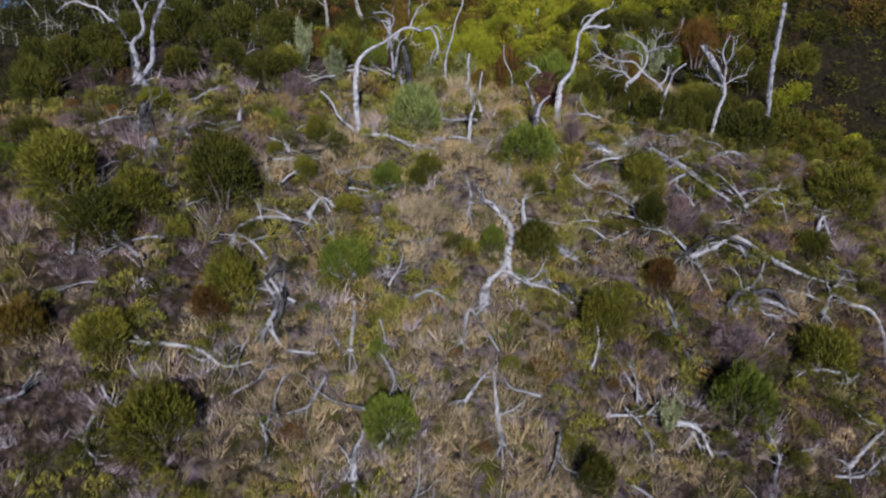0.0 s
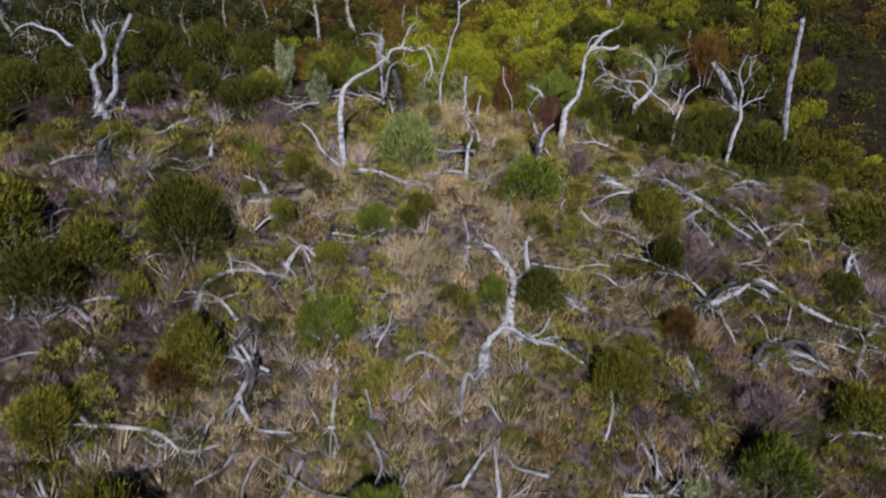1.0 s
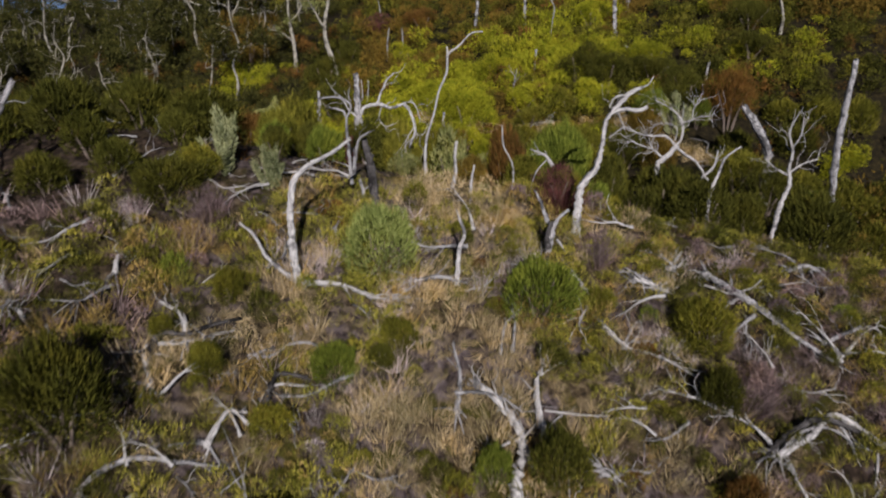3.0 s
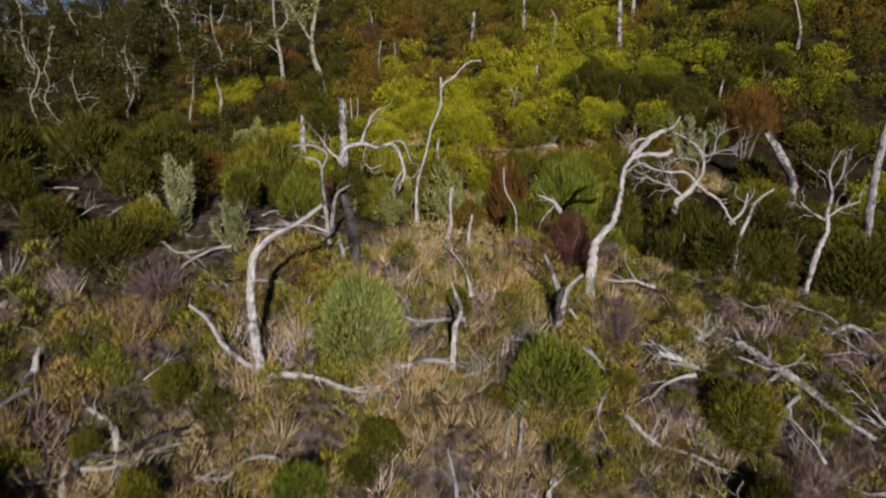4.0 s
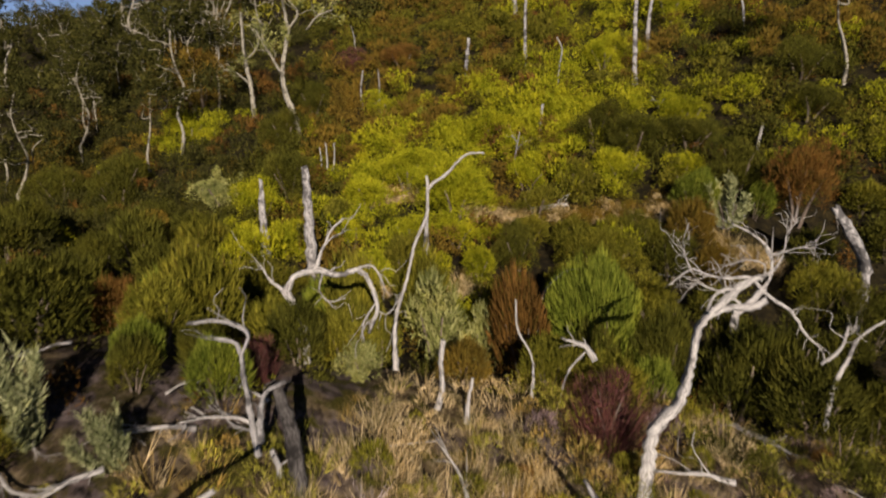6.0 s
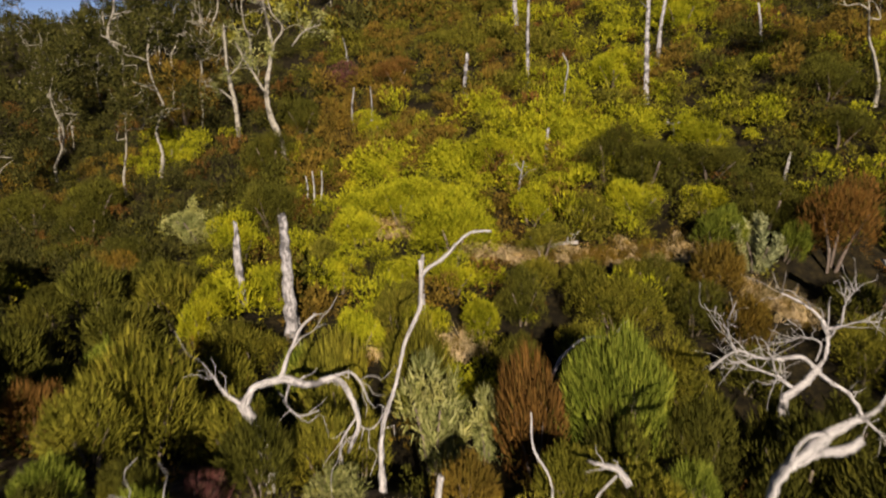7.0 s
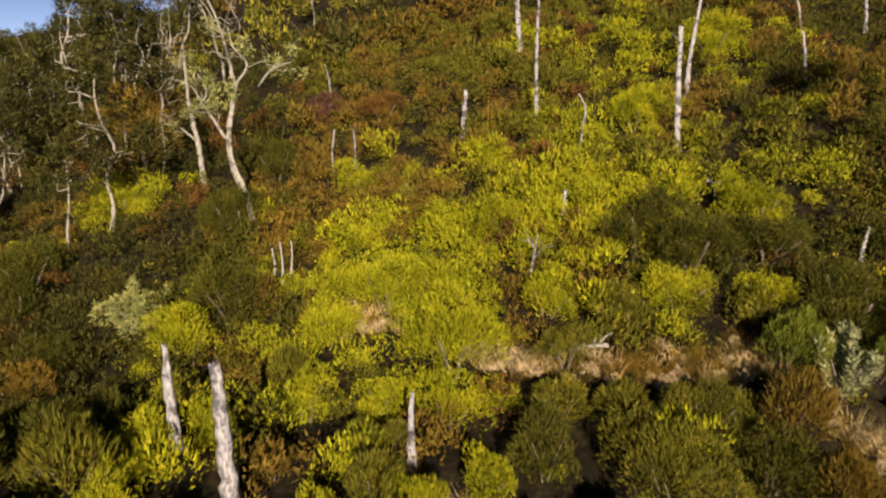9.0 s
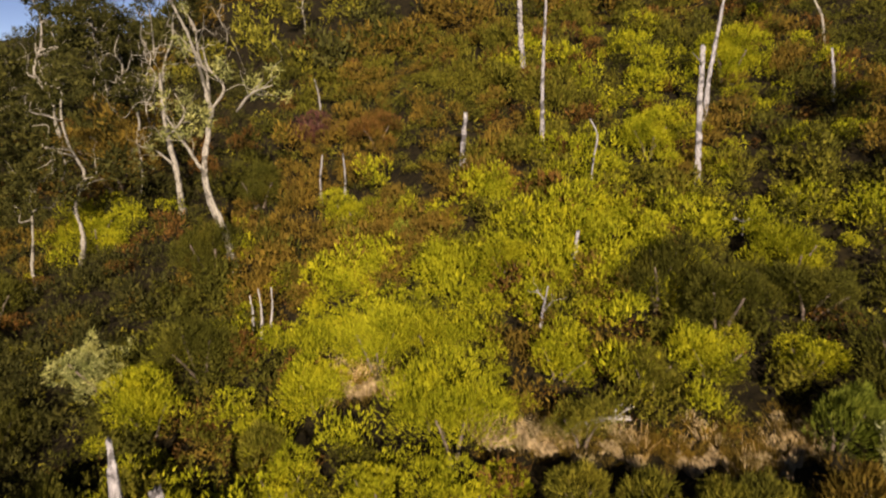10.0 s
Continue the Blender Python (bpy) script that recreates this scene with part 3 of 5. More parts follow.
STANDING_L = (
    ("far_thin_f", 34.14, 84.64, 0, ((0.203, 0.162, ((0.00, -0.06), (-0.46, 3.55),)),)),
    ("far_thin_g", -5.30, 93.48, 0, ((0.118, 0.071, ((0.00, -0.00), (-0.34, 2.28),)),)),
    ("far_thin_h", 16.73, 68.26, 0, ((0.090, 0.045, ((0.00, -0.01), (-0.01, 0.75),)), (0.060, 0.030, ((0.00, 0.60), (0.46, 0.89),)), (0.060, 0.030, ((0.00, 0.60), (-0.44, 0.82),)),)),
    ("bleached_pair", -5.28, 67.36, 0, ((0.102, 0.058, ((0.00, -0.05), (0.10, 2.37),)), (0.087, 0.044, ((0.48, 0.55), (0.61, 2.35),)), (0.087, 0.044, ((-0.32, 0.27), (-0.30, 2.08),)),)),
    ("stub_c", 20.58, 61.97, 0, ((0.127, 0.089, ((0.00, -0.02), (0.03, 0.64), (0.16, 1.41),)),)),
    ("dark_lean_right", 19.99, 50.30, 0, ((0.418, 0.259, ((0.00, -0.05), (0.00, 3.00), (-0.73, 4.34), (-1.58, 5.39),)),)),
)
STANDING_M = (
    ("arch_b", 5.32, 47.56, 0, ((0.105, 0.045, ((0.00, -0.05), (0.50, 2.54), (1.23, 3.14), (2.06, 3.13),)),)),
)
STANDING = STANDING_A + STANDING_B + STANDING_C + STANDING_D + STANDING_E + STANDING_F + STANDING_G + STANDING_H + STANDING_I + STANDING_J + STANDING_K + STANDING_L + STANDING_M
FALLEN_A = (
    (-11.25, 26.50, ((0.300, 0.260, ((0.00, 0.00), (-0.55, 1.30), (-1.20, 2.80), (-1.80, 4.20),)),)),
    (-7.70, 23.61, ((0.131, 0.065, ((0.00, 0.00), (0.21, 0.82), (0.92, 1.29), (2.00, 1.30), (3.02, 1.67),)), (0.049, 0.024, ((2.03, 1.18), (2.43, 1.04),)),)),
    (-6.23, 27.85, ((0.167, 0.061, ((0.00, 0.00), (-0.33, 0.67), (-1.09, 1.18),)),)),
    (-6.78, 26.49, ((0.140, 0.056, ((0.00, 0.00), (-0.39, 1.10), (0.46, 1.18), (1.00, 1.80), (1.61, 2.32),)), (0.093, 0.037, ((-0.27, 0.98), (-1.12, 0.70),)), (0.075, 0.028, ((-0.18, 0.98), (-0.14, 1.46),)),)),
    (-5.19, 25.52, ((0.126, 0.054, ((0.00, 0.00), (0.47, 0.92), (0.91, 0.73), (1.25, 1.80), (2.17, 2.19),)), (0.072, 0.027, ((0.76, 1.13), (0.15, 0.83),)), (0.063, 0.027, ((0.06, 0.46), (0.05, -0.28),)),)),
)
FALLEN_B = (
    (-4.69, 28.15, ((0.092, 0.046, ((0.00, 0.00), (0.55, -0.03), (1.08, 0.61), (1.74, 0.60), (1.90, -0.06),)),)),
    (1.06, 27.97, ((0.138, 0.079, ((0.00, 0.00), (0.13, 1.02), (-0.04, 1.84),)),)),
    (2.52, 25.59, ((0.325, 0.134, ((0.00, 0.00), (0.08, 0.90), (0.40, 2.20), (-0.22, 2.75), (-0.86, 3.25),)), (0.153, 0.067, ((0.61, 1.53), (0.32, 2.34),)), (0.096, 0.038, ((-0.22, 2.75), (-0.36, 3.55),)), (0.096, 0.038, ((-0.77, 3.10), (-1.05, 3.40),)),)),
    (3.54, 28.28, ((0.161, 0.081, ((0.00, 0.00), (-0.03, 0.95), (0.31, 1.82),)), (0.070, 0.030, ((0.15, 1.34), (1.05, 2.00),)), (0.070, 0.030, ((0.14, 0.41), (1.33, 0.50), (2.15, 0.70),)),)),
)
FALLEN_C = (
    (1.54, 24.19, ((0.261, 0.100, ((0.00, 0.00), (0.13, 0.68), (0.87, 1.37), (1.80, 1.43), (2.71, 1.40), (3.58, 1.04),)), (0.140, 0.050, ((0.87, 1.37), (1.14, 2.12),)),)),
    (-1.29, 23.75, ((0.133, 0.066, ((0.00, 0.00), (0.83, 0.48), (1.59, 0.33),)), (0.066, 0.028, ((0.83, 0.48), (1.02, -0.19),)),)),
    (0.74, 22.81, ((0.120, 0.065, ((0.00, 0.00), (0.31, 1.06), (0.67, 0.72), (1.30, 0.18),)),)),
    (2.01, 19.94, ((0.153, 0.082, ((0.00, 0.00), (-0.14, 0.84), (-0.21, 2.43),)),)),
    (0.74, 20.91, ((0.122, 0.061, ((0.00, 0.00), (0.47, 0.53), (0.97, 1.34),)),)),
    (-3.19, 21.43, ((0.134, 0.062, ((0.00, 0.00), (0.02, 0.81), (-0.01, 1.73),)),)),
)
FALLEN_D = (
    (-2.11, 24.27, ((0.123, 0.056, ((0.00, 0.00), (0.07, 0.69), (0.56, 1.81),)), (0.067, 0.034, ((0.08, 0.57), (-0.27, 0.85),)),)),
    (-5.96, 21.50, ((0.130, 0.070, ((0.00, 0.00), (0.17, 0.69), (-0.33, 1.27), (-0.13, 1.80),)), (0.092, 0.041, ((0.17, 0.66), (0.30, 1.64),)),)),
    (-5.84, 21.38, ((0.125, 0.067, ((0.00, 0.00), (0.55, -0.50), (1.44, -0.26),)),)),
    (-9.82, 20.13, ((0.130, 0.065, ((0.00, 0.00), (0.96, 0.04), (1.81, 0.18), (2.76, -0.03), (3.60, 0.29),)), (0.065, 0.028, ((1.81, 0.18), (2.39, 0.39),)),)),
    (-2.77, 17.90, ((0.202, 0.092, ((0.00, 0.00), (0.08, 1.05), (0.30, 1.61),)), (0.074, 0.037, ((0.08, 1.05), (-0.29, 0.27),)),)),
)
FALLEN_E = (
    (-13.05, 17.89, ((0.157, 0.061, ((0.00, 0.00), (0.54, 0.23), (0.58, 0.85), (0.72, 1.08),)),)),
    (-0.22, 31.89, ((0.160, 0.096, ((0.00, 0.00), (0.89, 0.17), (1.74, 0.33),)),)),
    (-3.57, 30.78, ((0.164, 0.072, ((0.00, 0.00), (1.20, -0.07), (2.19, 0.02), (3.19, 0.40),)),)),
    (5.62, 33.39, ((0.134, 0.078, ((0.00, 0.00), (0.29, -0.30),)),)),
    (6.15, 31.95, ((0.168, 0.073, ((0.00, 0.00), (0.65, -0.60), (1.62, -0.98), (2.76, -1.14),)), (0.084, 0.031, ((0.65, -0.60), (0.30, -0.19),)), (0.084, 0.031, ((0.57, -0.47), (1.05, 0.27),)),)),
)
FALLEN_F = (
    (10.84, 35.29, ((0.250, 0.136, ((0.00, 0.00), (0.84, -1.08), (1.68, -1.48), (2.37, -2.16), (3.34, -2.42),)), (0.159, 0.091, ((3.34, -2.42), (3.96, -2.62),)), (0.102, 0.045, ((0.84, -1.08), (-0.06, -1.68),)), (0.091, 0.034, ((0.64, -0.95), (1.04, 0.51), (-0.31, -0.22),)),)),
    (15.00, 37.11, ((0.176, 0.075, ((0.00, 0.00), (1.20, 0.57), (1.56, -0.39), (1.79, -1.02),)), (0.113, 0.050, ((1.20, 0.57), (0.53, -1.41),)), (0.100, 0.038, ((0.76, 0.51), (0.02, -1.14),)),)),
    (9.24, 34.89, ((0.176, 0.113, ((0.00, 0.00), (1.09, 1.81),)),)),
    (7.72, 34.07, ((0.149, 0.069, ((0.00, 0.00), (1.12, -0.23),)),)),
)
FALLEN_G = (
    (11.02, 29.07, ((0.215, 0.107, ((0.00, 0.00), (1.21, 0.50), (2.72, 1.57), (3.84, 0.91), (5.10, 0.42), (6.75, 0.68),)), (0.095, 0.048, ((2.72, 1.57), (2.93, 0.48),)), (0.083, 0.036, ((3.84, 0.91), (3.14, -0.22),)),)),
    (16.90, 28.19, ((0.239, 0.172, ((0.00, 0.00), (0.89, 1.10), (1.82, 1.99),)),)),
    (12.40, 27.21, ((0.249, 0.100, ((0.00, 0.00), (0.87, 0.67), (2.26, 0.91), (3.21, 0.69),)), (0.125, 0.050, ((0.54, 0.44), (0.04, -0.29),)),)),
    (18.44, 28.99, ((0.173, 0.074, ((0.00, 0.00), (0.97, -0.24), (1.29, -0.74), (0.86, -2.01),)),)),
    (8.47, 22.18, ((0.267, 0.092, ((0.00, 0.00), (0.83, -0.09), (1.30, -0.68),)), (0.103, 0.041, ((0.83, -0.09), (0.00, -0.80),)), (0.092, 0.041, ((0.73, -0.06), (0.92, -0.89),)),)),
)
FALLEN_H = (
    (15.48, 22.50, ((0.207, 0.092, ((0.00, 0.00), (1.02, 0.71), (2.44, 1.82),)),)),
    (11.84, 20.97, ((0.174, 0.098, ((0.00, 0.00), (0.64, 1.11), (0.55, 2.03),)),)),
    (6.83, 23.61, ((0.127, 0.064, ((0.00, 0.00), (0.35, -0.49), (0.61, -0.79),)),)),
    (9.46, 25.58, ((0.157, 0.079, ((0.00, 0.00), (0.13, -0.41), (0.21, -0.97),)),)),
    (18.04, 31.84, ((0.194, 0.083, ((0.00, 0.00), (0.91, 1.15), (0.94, 0.19),)), (0.111, 0.055, ((0.91, 1.15), (0.71, 1.66),)),)),
    (15.03, 32.92, ((0.111, 0.056, ((0.00, 0.00), (2.13, 1.40), (1.94, 0.03), (1.79, -0.96),)), (0.078, 0.033, ((2.13, 1.40), (2.66, 0.97),)),)),
    (11.03, 29.04, ((0.146, 0.062, ((0.00, 0.00), (0.54, 0.38), (2.33, 1.08), (3.11, 0.87),)),)),
)
FALLEN_I = (
    (14.50, 33.25, ((0.166, 0.062, ((0.00, 0.00), (0.98, 0.34), (2.56, 1.34),)),)),
    (7.05, 59.77, ((0.277, 0.162, ((0.00, 0.00), (1.11, 0.28), (1.95, 0.11),)),)),
    (-11.31, 28.51, ((0.146, 0.068, ((0.00, 0.00), (0.89, -0.94), (1.19, -1.21),)), (0.068, 0.034, ((0.39, -0.47), (0.74, -0.14),)),)),
    (7.96, 34.14, ((0.169, 0.084, ((0.00, 0.00), (0.94, -0.31),)),)),
    (5.50, 27.51, ((0.120, 0.055, ((0.00, 0.00), (1.18, 0.34),)),)),
    (5.15, 27.44, ((0.143, 0.060, ((0.00, 0.00), (0.72, -0.10),)),)),
    (11.44, 28.69, ((0.123, 0.049, ((0.00, 0.00), (0.27, -0.86),)),)),
    (-8.75, 29.60, ((0.111, 0.055, ((0.00, 0.00), (0.01, 0.49), (0.07, 0.62),)),)),
    (9.32, 34.95, ((0.141, 0.079, ((0.00, 0.00), (0.92, 0.91),)),)),
)
FALLEN_J = (
    (10.14, 39.95, ((0.138, 0.069, ((0.00, 0.00), (0.66, -1.22),)),)),
    (7.65, 33.80, ((0.112, 0.056, ((0.00, 0.00), (1.24, -0.00),)),)),
)
FALLEN_K = (
    (-11.46, 26.78, ((0.300, 0.200, ((0.00, 0.00), (-0.45, 0.86), (-0.89, 1.77), (-1.33, 2.67),)),)),
    (-7.09, 27.35, ((0.120, 0.050, ((0.00, 0.00), (0.18, 0.45), (0.94, 0.46), (1.47, 1.10), (1.98, 1.58),)),)),
    (12.21, 27.19, ((0.200, 0.100, ((0.00, 0.00), (0.38, 0.44), (1.34, 0.88), (2.28, 1.08), (2.89, 0.91),)),)),
    (10.67, 29.04, ((0.130, 0.070, ((0.00, 0.00), (1.04, 0.50), (2.60, 1.17), (3.63, 1.14),)),)),
    (8.94, 25.36, ((0.160, 0.060, ((0.00, 0.00), (0.36, -0.47), (0.66, -0.84), (0.99, -1.10),)),)),
    (4.37, 25.76, ((0.240, 0.170, ((0.00, 0.00), (0.41, -0.29), (0.93, -0.49),)),)),
    (-4.08, 26.46, ((0.110, 0.050, ((0.00, 0.00), (0.17, 0.67), (0.26, 1.05), (1.02, 1.28),)),)),
    (-5.69, 22.68, ((0.140, 0.060, ((0.00, 0.00), (0.14, -0.47), (0.08, -1.13),)),)),
    (-6.37, 22.67, ((0.130, 0.070, ((0.00, 0.00), (0.37, 0.18), (0.79, 0.52),)),)),
)
FALLEN = FALLEN_A + FALLEN_B + FALLEN_C + FALLEN_D + FALLEN_E + FALLEN_F + FALLEN_G + FALLEN_H + FALLEN_I + FALLEN_J + FALLEN_K
SHRUBS_A = (
    ("olive", 6.60, 56.90, 2.00, 1.50),
    ("olive", 8.60, 56.30, 2.20, 1.70),
    ("yellow", 4.40, 57.60, 1.60, 1.40),
    ("olive", 10.60, 55.60, 2.00, 1.70),
    ("olive", 12.40, 55.50, 1.80, 1.50),
    ("green", 19.30, 48.20, 3.20, 3.60),
    ("green", 12.10, 42.90, 2.30, 3.10),
    ("olive", -8.34, 17.75, 2.55, 2.19),
    ("green", 5.07, 19.46, 1.24, 1.77),
    ("bright", -1.63, 19.49, 1.92, 1.98),
    ("brown", -13.05, 19.75, 1.58, 1.51),
    ("olive", -10.71, 19.98, 1.82, 1.39),
    ("rust", -7.80, 21.42, 1.18, 1.42),
    ("olive", -7.01, 22.09, 1.74, 2.23),
    ("grey", 8.31, 22.15, 1.24, 1.39),
    ("green", -11.73, 22.64, 2.68, 2.13),
    ("bright", 11.23, 23.14, 2.38, 2.56),
    ("bright", -3.58, 23.86, 1.90, 1.73),
    ("olive", -10.91, 24.10, 2.11, 1.74),
    ("olive", -13.44, 24.19, 2.60, 2.35),
    ("olive", 6.17, 24.57, 1.92, 2.28),
    ("green", -8.28, 25.07, 2.70, 2.92),
    ("bright", -15.93, 25.08, 1.45, 0.83),
    ("purple", 11.66, 25.14, 2.51, 1.96),
    ("olive", 15.83, 25.91, 2.33, 2.28),
    ("olive", -3.73, 26.22, 1.24, 0.91),
    ("green", -15.72, 26.27, 1.71, 1.17),
    ("bright", 1.98, 26.49, 1.00, 1.28),
    ("green", 3.87, 26.94, 1.76, 1.92),
)
SHRUBS_B = (
    ("olive", -5.56, 27.24, 0.83, 1.08),
    ("rust", 9.17, 27.31, 1.19, 1.63),
    ("green", -5.51, 27.35, 0.91, 0.92),
    ("bright", -2.23, 27.98, 1.31, 1.41),
    ("olive", -6.84, 28.07, 0.72, 0.80),
    ("olive", -11.91, 28.81, 1.60, 1.26),
    ("green", -1.11, 28.84, 0.80, 0.94),
    ("olive", -0.60, 29.52, 1.23, 0.99),
    ("olive", -5.50, 29.55, 0.85, 1.28),
    ("green", 9.27, 29.74, 1.41, 1.89),
    ("purple", 10.67, 30.50, 1.50, 1.72),
    ("green", 17.53, 31.10, 1.60, 1.39),
    ("bright", 3.90, 31.76, 2.59, 2.01),
    ("olive", 9.56, 32.10, 1.92, 2.09),
    ("sage", -1.37, 32.42, 2.40, 2.29),
    ("olive", 6.17, 32.58, 1.08, 1.03),
    ("purple", -6.95, 32.92, 1.40, 1.35),
    ("green", -8.33, 33.29, 2.28, 1.78),
    ("olive", 20.49, 34.35, 3.52, 2.59),
    ("olive", -7.65, 34.57, 1.72, 1.36),
    ("purple", 6.35, 34.70, 1.36, 1.40),
)
SHRUBS_C = (
    ("grey", -5.31, 34.89, 1.33, 1.63),
    ("grey", -7.00, 35.17, 1.71, 2.18),
    ("bright", -3.70, 36.90, 1.42, 1.57),
    ("green", -5.57, 36.90, 1.13, 1.36),
    ("bright", -5.74, 37.76, 1.18, 1.22),
    ("green", -4.17, 37.94, 1.10, 1.65),
    ("red", -3.22, 38.13, 0.90, 1.28),
    ("red", 5.59, 38.17, 1.85, 2.03),
    ("green", -8.66, 38.57, 3.04, 2.17),
    ("green", -2.31, 39.17, 1.47, 1.80),
    ("pale", -0.77, 39.39, 1.36, 1.12),
    ("olive", -5.99, 39.81, 2.02, 1.70),
    ("green", 17.86, 40.30, 3.71, 2.66),
    ("olive", 6.28, 40.30, 2.37, 1.62),
    ("olive", 4.49, 40.31, 1.65, 1.77),
    ("rust", -7.49, 40.45, 1.44, 1.66),
    ("olive", -1.21, 40.60, 1.77, 1.87),
    ("green", 14.67, 40.75, 1.76, 2.32),
    ("green", 12.64, 40.77, 3.22, 2.65),
    ("green", 18.34, 41.58, 3.40, 3.19),
    ("olive", -5.59, 41.75, 2.97, 3.27),
    ("olive", -0.44, 41.85, 1.45, 1.97),
)
SHRUBS_D = (
    ("green", 11.26, 42.66, 3.15, 3.52),
    ("green", 6.62, 43.21, 1.82, 2.58),
    ("green", 8.82, 43.25, 2.40, 4.03),
    ("rust", 4.25, 43.25, 1.90, 3.98),
    ("pale", 1.36, 43.61, 2.24, 3.51),
    ("olive", -1.24, 44.32, 1.90, 3.96),
    ("bright", 7.04, 44.54, 3.37, 4.68),
    ("green", 12.04, 44.61, 2.11, 3.15),
    ("pale", 2.95, 44.79, 1.24, 2.60),
    ("green", 14.87, 46.17, 2.44, 3.49),
    ("olive", 1.09, 46.82, 2.25, 3.63),
    ("olive", 10.48, 48.18, 2.82, 3.27),
    ("green", -11.60, 48.23, 2.40, 3.08),
    ("olive", -4.90, 48.98, 2.69, 2.45),
    ("yellow", -7.05, 50.13, 1.92, 2.59),
    ("yellow", -1.31, 50.33, 2.37, 2.30),
    ("olive", 18.45, 50.58, 3.49, 3.09),
    ("yellow", 1.16, 51.63, 1.98, 2.18),
    ("olive", 0.09, 52.05, 2.04, 2.02),
    ("brown", 14.31, 52.22, 1.99, 2.38),
    ("olive", 9.11, 52.56, 3.76, 3.23),
    ("yellow", 3.50, 52.59, 1.40, 1.60),
)
SHRUBS_E = (
    ("green", 12.53, 53.12, 2.60, 2.90),
    ("yellow", 3.56, 53.33, 1.35, 1.65),
    ("brown", -3.26, 53.68, 1.42, 1.35),
    ("green", 5.40, 53.79, 2.40, 2.69),
    ("green", -10.26, 53.93, 2.85, 2.83),
    ("olive", 0.29, 54.12, 2.56, 1.29),
    ("olive", 8.78, 54.21, 2.93, 2.27),
    ("yellow", -7.59, 54.69, 1.78, 1.84),
    ("brown", 13.97, 54.79, 2.25, 2.66),
    ("green", 11.22, 54.98, 2.49, 2.53),
    ("yellow", -4.94, 55.00, 1.20, 2.04),
    ("yellow", -5.82, 55.92, 1.52, 2.09),
    ("rust", 19.98, 56.12, 3.84, 4.95),
    ("grey", 16.52, 56.24, 2.46, 2.62),
    ("bright", 18.03, 56.41, 1.56, 2.03),
    ("yellow", 2.60, 56.68, 2.61, 2.01),
    ("bright", 15.08, 57.39, 2.58, 2.32),
    ("yellow", 0.20, 57.40, 2.44, 1.84),
    ("yellow", -2.67, 57.42, 2.43, 2.24),
    ("green", 17.78, 58.26, 3.87, 3.15),
    ("yellow", 2.75, 59.08, 3.91, 3.92),
    ("olive", 7.24, 59.16, 2.60, 1.95),
)
SHRUBS_F = (
    ("olive", -3.60, 59.23, 1.64, 1.94),
    ("brown", -14.02, 59.61, 2.86, 2.59),
    ("yellow", 15.48, 60.16, 2.43, 1.79),
    ("olive", 10.02, 60.67, 2.72, 2.27),
    ("yellow", 12.37, 61.05, 3.24, 2.29),
    ("yellow", 2.11, 61.16, 3.01, 2.54),
    ("green", -14.28, 62.08, 3.30, 2.76),
    ("yellow", -8.42, 62.11, 2.77, 2.68),
    ("yellow", 7.11, 62.40, 2.86, 2.15),
    ("green", -17.75, 62.43, 3.33, 2.78),
    ("green", 16.80, 62.55, 3.46, 2.20),
    ("yellow", -2.28, 62.69, 3.13, 2.64),
    ("green", 13.39, 62.77, 3.64, 3.35),
    ("yellow", -9.08, 63.70, 2.01, 2.10),
    ("green", 16.08, 63.90, 3.13, 2.41),
    ("green", 24.54, 64.11, 3.54, 2.54),
    ("yellow", 0.06, 64.11, 3.25, 2.74),
    ("green", 11.61, 64.76, 3.84, 3.78),
    ("yellow", 17.31, 64.96, 2.97, 2.47),
    ("yellow", 1.98, 64.99, 3.06, 2.30),
    ("green", -7.30, 65.11, 3.60, 3.57),
    ("pale", -11.69, 65.58, 3.59, 2.40),
)
SHRUBS_G = (
    ("yellow", 5.92, 68.15, 2.61, 2.08),
    ("green", 26.16, 68.56, 4.55, 3.05),
    ("green", -20.36, 70.45, 3.85, 3.54),
    ("bright", 1.04, 72.26, 1.66, 1.68),
    ("green", -8.86, 73.02, 3.69, 4.01),
    ("yellow", -1.55, 74.66, 3.48, 1.92),
    ("green", -22.14, 75.20, 5.33, 4.13),
    ("yellow", 15.14, 76.75, 3.75, 2.68),
    ("green", -28.06, 77.62, 5.02, 3.81),
    ("green", -7.94, 81.26, 3.96, 3.01),
    ("yellow", -18.76, 82.25, 4.48, 3.37),
    ("yellow", 21.93, 82.62, 4.55, 3.61),
    ("rust", -0.55, 83.55, 3.51, 1.91),
    ("red", -5.11, 88.72, 2.59, 2.11),
    ("brown", -19.75, 89.36, 8.23, 4.21),
)
SHRUBS = SHRUBS_A + SHRUBS_B + SHRUBS_C + SHRUBS_D + SHRUBS_E + SHRUBS_F + SHRUBS_G

# ---- dead trees, standing ----
DEAD_LABEL = {
    "bent": "bleached dead tree bent over near its top, on the heathy knoll",
    "fork_left": "weathered dead tree that forks into two bare stems",
    "behind_bent": "broken charred stump with two curling bare limbs",
    "leaning_pole": "slender bleached dead trunk leaning with a crooked top",
    "right_lean": "stout leaning dead tree with a snapped crown",
    "right_stub": "split charred stump with pale broken arms",
    "spread_right": "bleached dead tree with wide-spread bare branches",
    "twist_right": "small twisted dead tree with bare forked branches",
    "pole_right": "tall straight dead trunk without branches",
    "arch_left": "dead tree whose bare top arches over sideways",
    "crook": "crooked dead tree with long arching bare limbs",
    "big_left_gum": "tall gum tree with a pale crooked trunk",
    "left_gum_b": "pale gum trunk with a few bare limbs",
}
